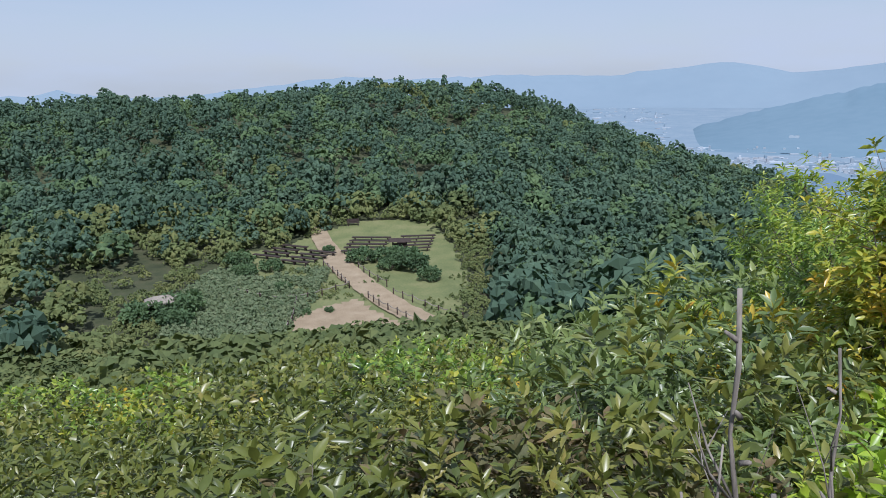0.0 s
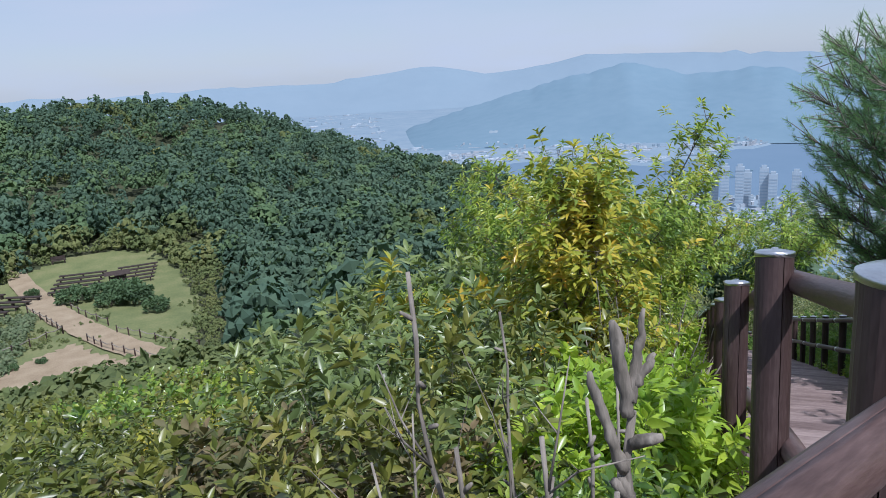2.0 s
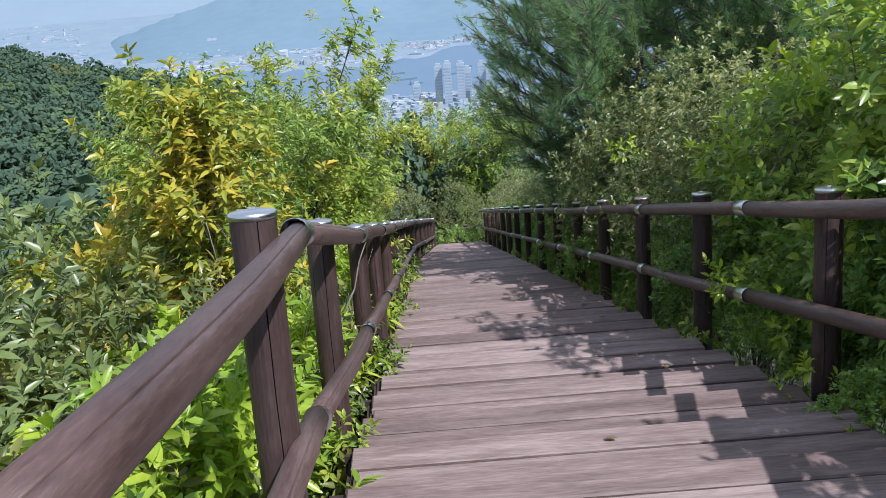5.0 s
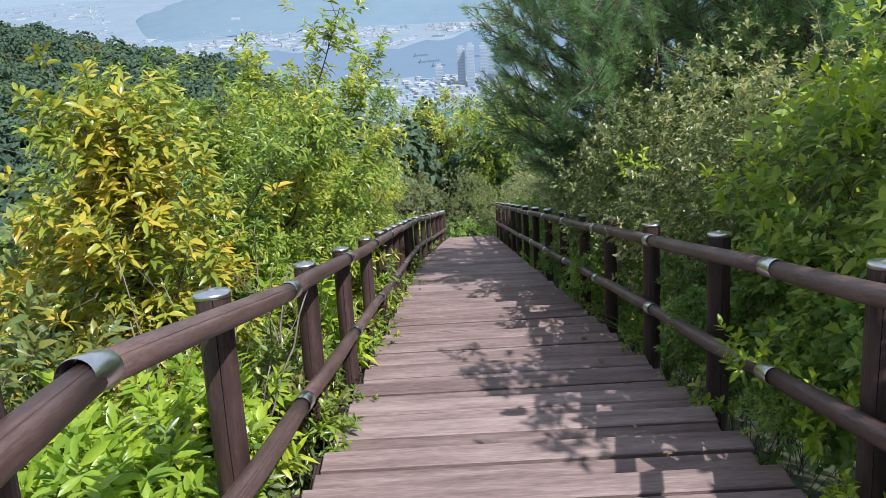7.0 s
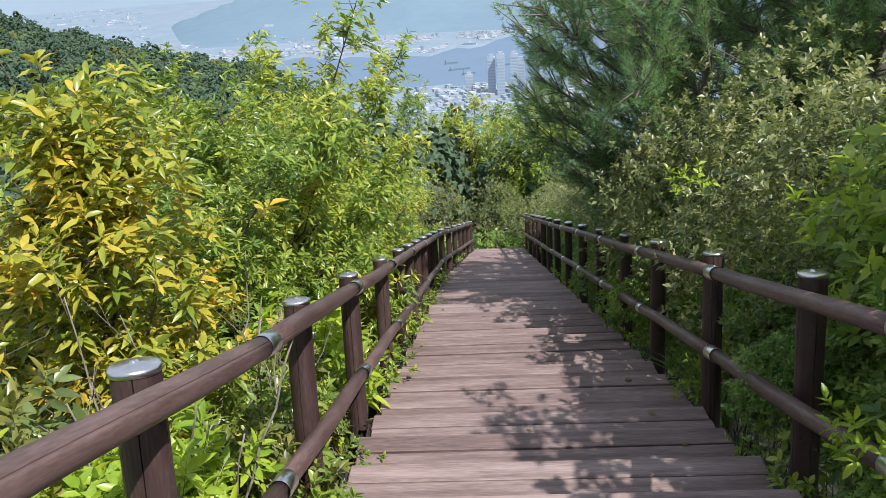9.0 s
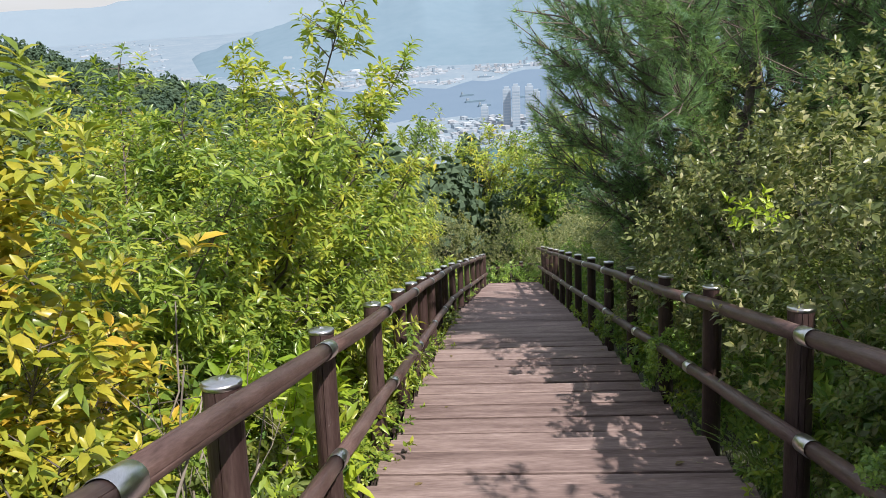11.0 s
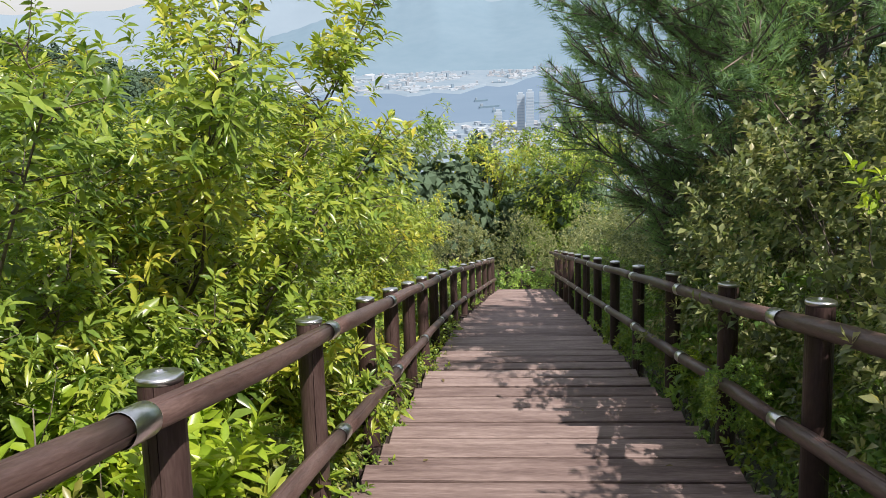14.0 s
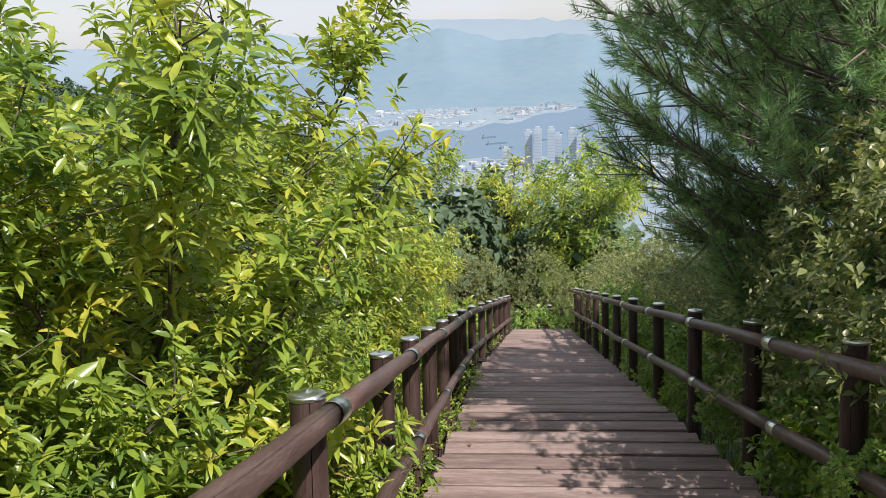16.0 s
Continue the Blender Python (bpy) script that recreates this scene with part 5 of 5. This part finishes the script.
def pine(seed, tall, reach, whorls, label, lean=(0, 0)):
    r = np.random.default_rng(seed)
    root = thing("pine_tree", label, "pine")
    trunk = Shape().tube([(0, 0, -0.4), (lean[0] * 0.3, lean[1] * 0.3, tall * 0.35), (lean[0] * 0.7, lean[1] * 0.7, tall * 0.7), (lean[0], lean[1], tall)], [0.13, 0.11, 0.07, 0.02], 10)
    part("trunk", trunk.mesh("trunk", BARK, True), root)
    limbs = Shape()
    tips, ways = [], []
    for i in range(whorls):
        h = 0.34 + 0.64 * i / (whorls - 1)
        base = np.array([lean[0] * h, lean[1] * h, tall * h])
        length = reach * float(np.interp(h, (0.3, 0.45, 0.62, 0.85, 1.0), (0.5, 0.68, 0.95, 0.92, 0.5)))
        for k in range(9):
            a = k * 0.698 + i * 0.6 + r.normal(0, 0.2)
            ln = length * r.uniform(0.7, 1.15)
            d = np.array([math.cos(a), math.sin(a), 0.12 + 0.4 * h])
            end = base + d * ln + np.array([0, 0, 0.1 * ln])
            mid = base + d * ln * 0.55 + np.array([0, 0, -0.05 * ln])
            limbs.tube([base, mid, end], [0.026 * (1.1 - h), 0.015, 0.006], 6, False)
            for j in range(48):
                u = 0.3 + 0.7 * r.random() ** 0.7
                c = base * (1 - u) ** 2 + 2 * u * (1 - u) * mid + u * u * end
                q = unit(np.array([d[0], d[1], 0.35]) + r.normal(0, 0.55, 3) + np.array([0, 0, 0.35]))
                tip = c + q * r.uniform(0.12, 0.6)
                limbs.tube([c, tip], [0.009, 0.005], 4, False)
                tips.append(tip)
                ways.append(unit(q + np.array([0, 0, 0.5])))
    for k in range(26):
        a, rad = k * 2.4, reach * 0.75 * (k / 26) ** 0.5
        foot = np.array([lean[0] + rad * math.cos(a), lean[1] + rad * math.sin(a), tall * (1.02 - 0.22 * (rad / reach) ** 2)])
        up = unit(np.array([0.25 * math.cos(a), 0.25 * math.sin(a), 1.0]) + r.normal(0, 0.1, 3))
        ln = r.uniform(0.35, 0.75)
        limbs.tube([foot - up * 0.2, foot + up * ln], [0.012, 0.007], 5, False)
        for q in range(5):
            tips.append(foot + up * ln * (0.3 + 0.175 * q))
            ways.append(up)
        for q in range(3):
            o = unit(up * 1.1 + r.normal(0, 0.6, 3))
            limbs.tube([foot + up * ln * 0.55, foot + up * ln * 0.55 + o * 0.22], [0.008, 0.005], 4, False)
            tips.append(foot + up * ln * 0.55 + o * 0.22)
            ways.append(o)
    for k in range(8):
        tips.append(np.array([lean[0], lean[1], tall]) + r.normal(0, 0.12, 3))
        ways.append(unit(np.array([0, 0, 1.0]) + r.normal(0, 0.2, 3)))
    part("limbwork", limbs.mesh("limbwork", BARK, True), root)
    tips, ways = np.array(tips), np.array(ways)
    per = 44
    m = len(tips)
    frac = r.uniform(0, 1, (m, per))
    th = np.radians(66 - 36 * frac) + r.normal(0, 0.15, (m, per))
    a = r.uniform(0, 6.28, (m, per))
    p1 = unit(np.cross(ways, unit(r.normal(size=(m, 3)))))
    p2 = np.cross(ways, p1)
    d = np.cos(th)[..., None] * ways[:, None] + np.sin(th)[..., None] * (np.cos(a)[..., None] * p1[:, None] + np.sin(a)[..., None] * p2[:, None])
    b = (tips[:, None] - ways[:, None] * ((1 - frac) * 0.24)[..., None]).reshape(-1, 3)
    d = unit(d.reshape(-1, 3))
    ln = r.uniform(0.085, 0.14, len(b))[:, None]
    side = unit(np.cross(d, r.normal(size=d.shape))) * 0.0042
    v = np.stack([b - side, b + side, b + d * ln], 1).reshape(-1, 3)
    f = np.arange(len(v)).reshape(-1, 3)
    part("foliage", mesh_of("foliage", v, f, NEEDLE), root)
    return root


p_a = pine(301, 5.2, 3.0, 11, "dark green bushy pine beside the stairs", (0.2, -0.1))
x, y, _ = W(13.2, 4.35, 0)
put(p_a, x, y, 15, 1.0, z=-4.7)
p_b = pine(302, 5.5, 1.8, 9, "fresh green pine behind the thicket", (-0.1, 0.2))
x, y, _ = W(11.4, 5.9, 0)
put(p_b, x, y, 80, 1.0, z=-4.1)
for s, n, size, turn, m in ((15.5, 6.2, 1.0, 140, p_a),):
    x, y, _ = W(s, n, 0)
    put(m, x, y, turn, size, z=-0.36 * s - 0.3)
# the wood below the stairs
below = []
for s, n in ((33, -3.5), (35, -1.0), (36.5, 1.5), (35.5, 4.0), (38, -4.0), (39, 0.2), (39, 3.0), (41, -6), (41.5, -2), (42, 2), (42, 5), (44, -8), (45, -4), (45, 0), (46, 4), (48, -10), (49, -6), (50, -2), (50, 2), (51, 6), (54, -9), (55, -4), (55, 1)):
    x, y, _ = W(s, n, 0)
    below.append((x, y, gz(x, y) - 0.3))
fine_pine = [crown_template(90 + i, 6.4, 2.2, 420, 0.30, i == 0) for i in range(3)]
wood("lower_wood", "dark green pines below the foot of the stairs", below, 6, fine_pine, WOOD_DARK, rng.uniform(0.8, 1.15, len(below)))

# ---------------------------------------------------------------- small things
bare = thing("dead_shrub", "thin bare grey stems under the yellowing tree", "dead shrub")
for i in range(11):
    rr = random.Random(500 + i)
    a, out = rr.uniform(0, 6.28), rr.uniform(0.25, 0.75)
    part("stem", dead_stem((rr.uniform(-0.12, 0.12), rr.uniform(-0.12, 0.12), -0.8), (out * math.cos(a), out * math.sin(a), rr.uniform(0.5, 1.3)), rr.uniform(0.007, 0.013), 520 + i, 4).mesh("stem", DEADWOOD, True), bare)
for s, n, size, turn in ((5.2, -0.25, 1.0, 40), (6.1, -0.3, 1.1, 150), (7.2, -0.45, 0.9, 260)):
    x, y, _ = W(s, n, 0)
    put(bare, x, y, turn, size, z=deck_z(s) - 0.1)


def grass_tuft(seed, blades, length):
    """Long arching blades from one root."""
    r = random.Random(seed)
    sh = Shape()
    for i in range(blades):
        a, ln, w = r.uniform(0, 6.28), length * r.uniform(0.6, 1.1), r.uniform(0.003, 0.006)
        out = Vector((math.cos(a), math.sin(a), 0))
        side = Vector((-out.y, out.x, 0)) * w
        b = out * r.uniform(0, 0.05)
        pts = [b + out * ln * 0.75 * u * u * r.uniform(0.9, 1.1) + Vector((0, 0, ln * (u - 0.45 * u * u))) for u in (0, 0.35, 0.7, 1)]
        k = [pts[0] - side, pts[0] + side, pts[1] - side, pts[1] + side, pts[2] - side * 0.7, pts[2] + side * 0.7, pts[3]]
        sh.add(k, [(0, 1, 3, 2), (2, 3, 5, 4), (4, 5, 6)])
    root = thing("grass_tuft", "long pale arching grass blades behind a post", "grass", group="grass tufts")
    part("foliage", sh.mesh("foliage", VINE_LEAF, True), root)
    return root


tuft = grass_tuft(3, 46, 0.75)
for s, n, size in ((7.85, 3.05, 1.1), (8.2, 3.1, 1.0), (7.5, 3.1, 0.8), (3.9, 0.15, 0.5), (12.4, 3.0, 0.8)):
    x, y, _ = W(s, n, 0)
    put(tuft, x, y, s * 60, size, z=deck_z(s) - 0.35)

# leaves fallen on the boards
rl = np.random.default_rng(44)
v, f = leaf_arrays(np.zeros((1, 3)), np.array([[1.0, 0, 0]]), np.array([0.07]), np.array([0.018]), rl, True, 0.0)
fallen_mesh = mesh_of("fallen_leaf", v, f, BROWN_LEAF, True)
r = random.Random(15)
for i in range(26):
    k = r.randrange(2, 26)
    s, n = FIRST + TREAD * k + r.uniform(0.05, 0.38), r.choice((r.uniform(0.5, 0.8), r.uniform(0.5, 2.6), r.uniform(2.2, 2.65)))
    ob = tagged(new("fallen_leaf", fallen_mesh), "small dry fallen leaf on the boards", "leaf", "leaves on the boards")
    ob.matrix_basis = Matrix.Translation(W(s, n, -RISE * (k + 1) + 0.088)) @ pose(0, 0, 0, r.uniform(-12, 12), r.uniform(-10, 10), r.uniform(0, 360))
    ob.scale = (r.uniform(0.6, 1.1),) * 3

# shoots that reach through the right railing
for s, n, z, size in ((9.6, 2.75, 0.12, 0.42), (6.1, 2.8, 0.2, 0.4), (4.9, 2.85, 0.0, 0.35), (3.6, 2.75, -0.3, 0.4), (12.2, 2.78, 0.1, 0.35)):
    x, y, _ = W(s, n, 0)
    put(vine, x, y, s * 111, size, z=deck_z(s) + z)

# growth round the foot of the stairs
for s, n, size in ((27.7, -0.4, 1.2), (28.0, 0.7, 1.1), (27.9, 1.8, 1.2), (27.8, 2.9, 1.2), (27.2, 3.6, 1.3)):
    x, y, _ = W(s, n, 0)
    put(edge[1], x, y, s * 311, size, z=-9.75)

# young shoots in front of the thicket, leaf colour kept bright to read as sunlit
sprig = shrub("sprig", "young yellow-green shoot reaching out of the thicket", "shoot", 240, 0.22, 0.5, 15, 7, 0.085, 0.2, LIME_LEAF, True, 1, 0.004, "young shoots", base=0.1)
for k, (s, n, z, size) in enumerate(((6.3, 3.0, 1.2, 1.0), (5.3, 3.05, 1.5, 1.1), (4.9, 3.15, 2.0, 1.1), (5.0, 2.72, 0.35, 0.8), (4.5, 2.75, 0.1, 0.9), (3.9, 2.7, -0.15, 0.8), (5.6, 3.1, 2.3, 1.1), (8.6, 3.0, 1.5, 0.8), (7.5, 2.9, 0.25, 0.7), (10.6, 2.85, 0.2, 0.8), (4.2, 3.2, 1.6, 1.2), (3.6, 3.2, 2.1, 1.1))):
    x, y, _ = W(s, n, 0)
    put(sprig, x, y, k * 97, size, z=deck_z(s) + z, tilt=20)

# seedlings that lap over the ends of the boards
seedling = shrub("seedling", "small green seedling at the edge of the boards", "seedling", 241, 0.16, 0.34, 14, 7, 0.06, 0.22, GREEN_LEAF, True, 1, 0.003, "seedlings along the boards", base=0.05)
rs = random.Random(91)
for k in range(34):
    s = rs.uniform(2.2, 17)
    left = k % 3 != 0
    x, y, _ = W(s, rs.uniform(0.38, 0.5) if left else rs.uniform(2.7, 2.85), 0)
    put(seedling, x, y, rs.uniform(0, 360), rs.uniform(0.6, 1.2), z=deck_z(s) - 0.1)
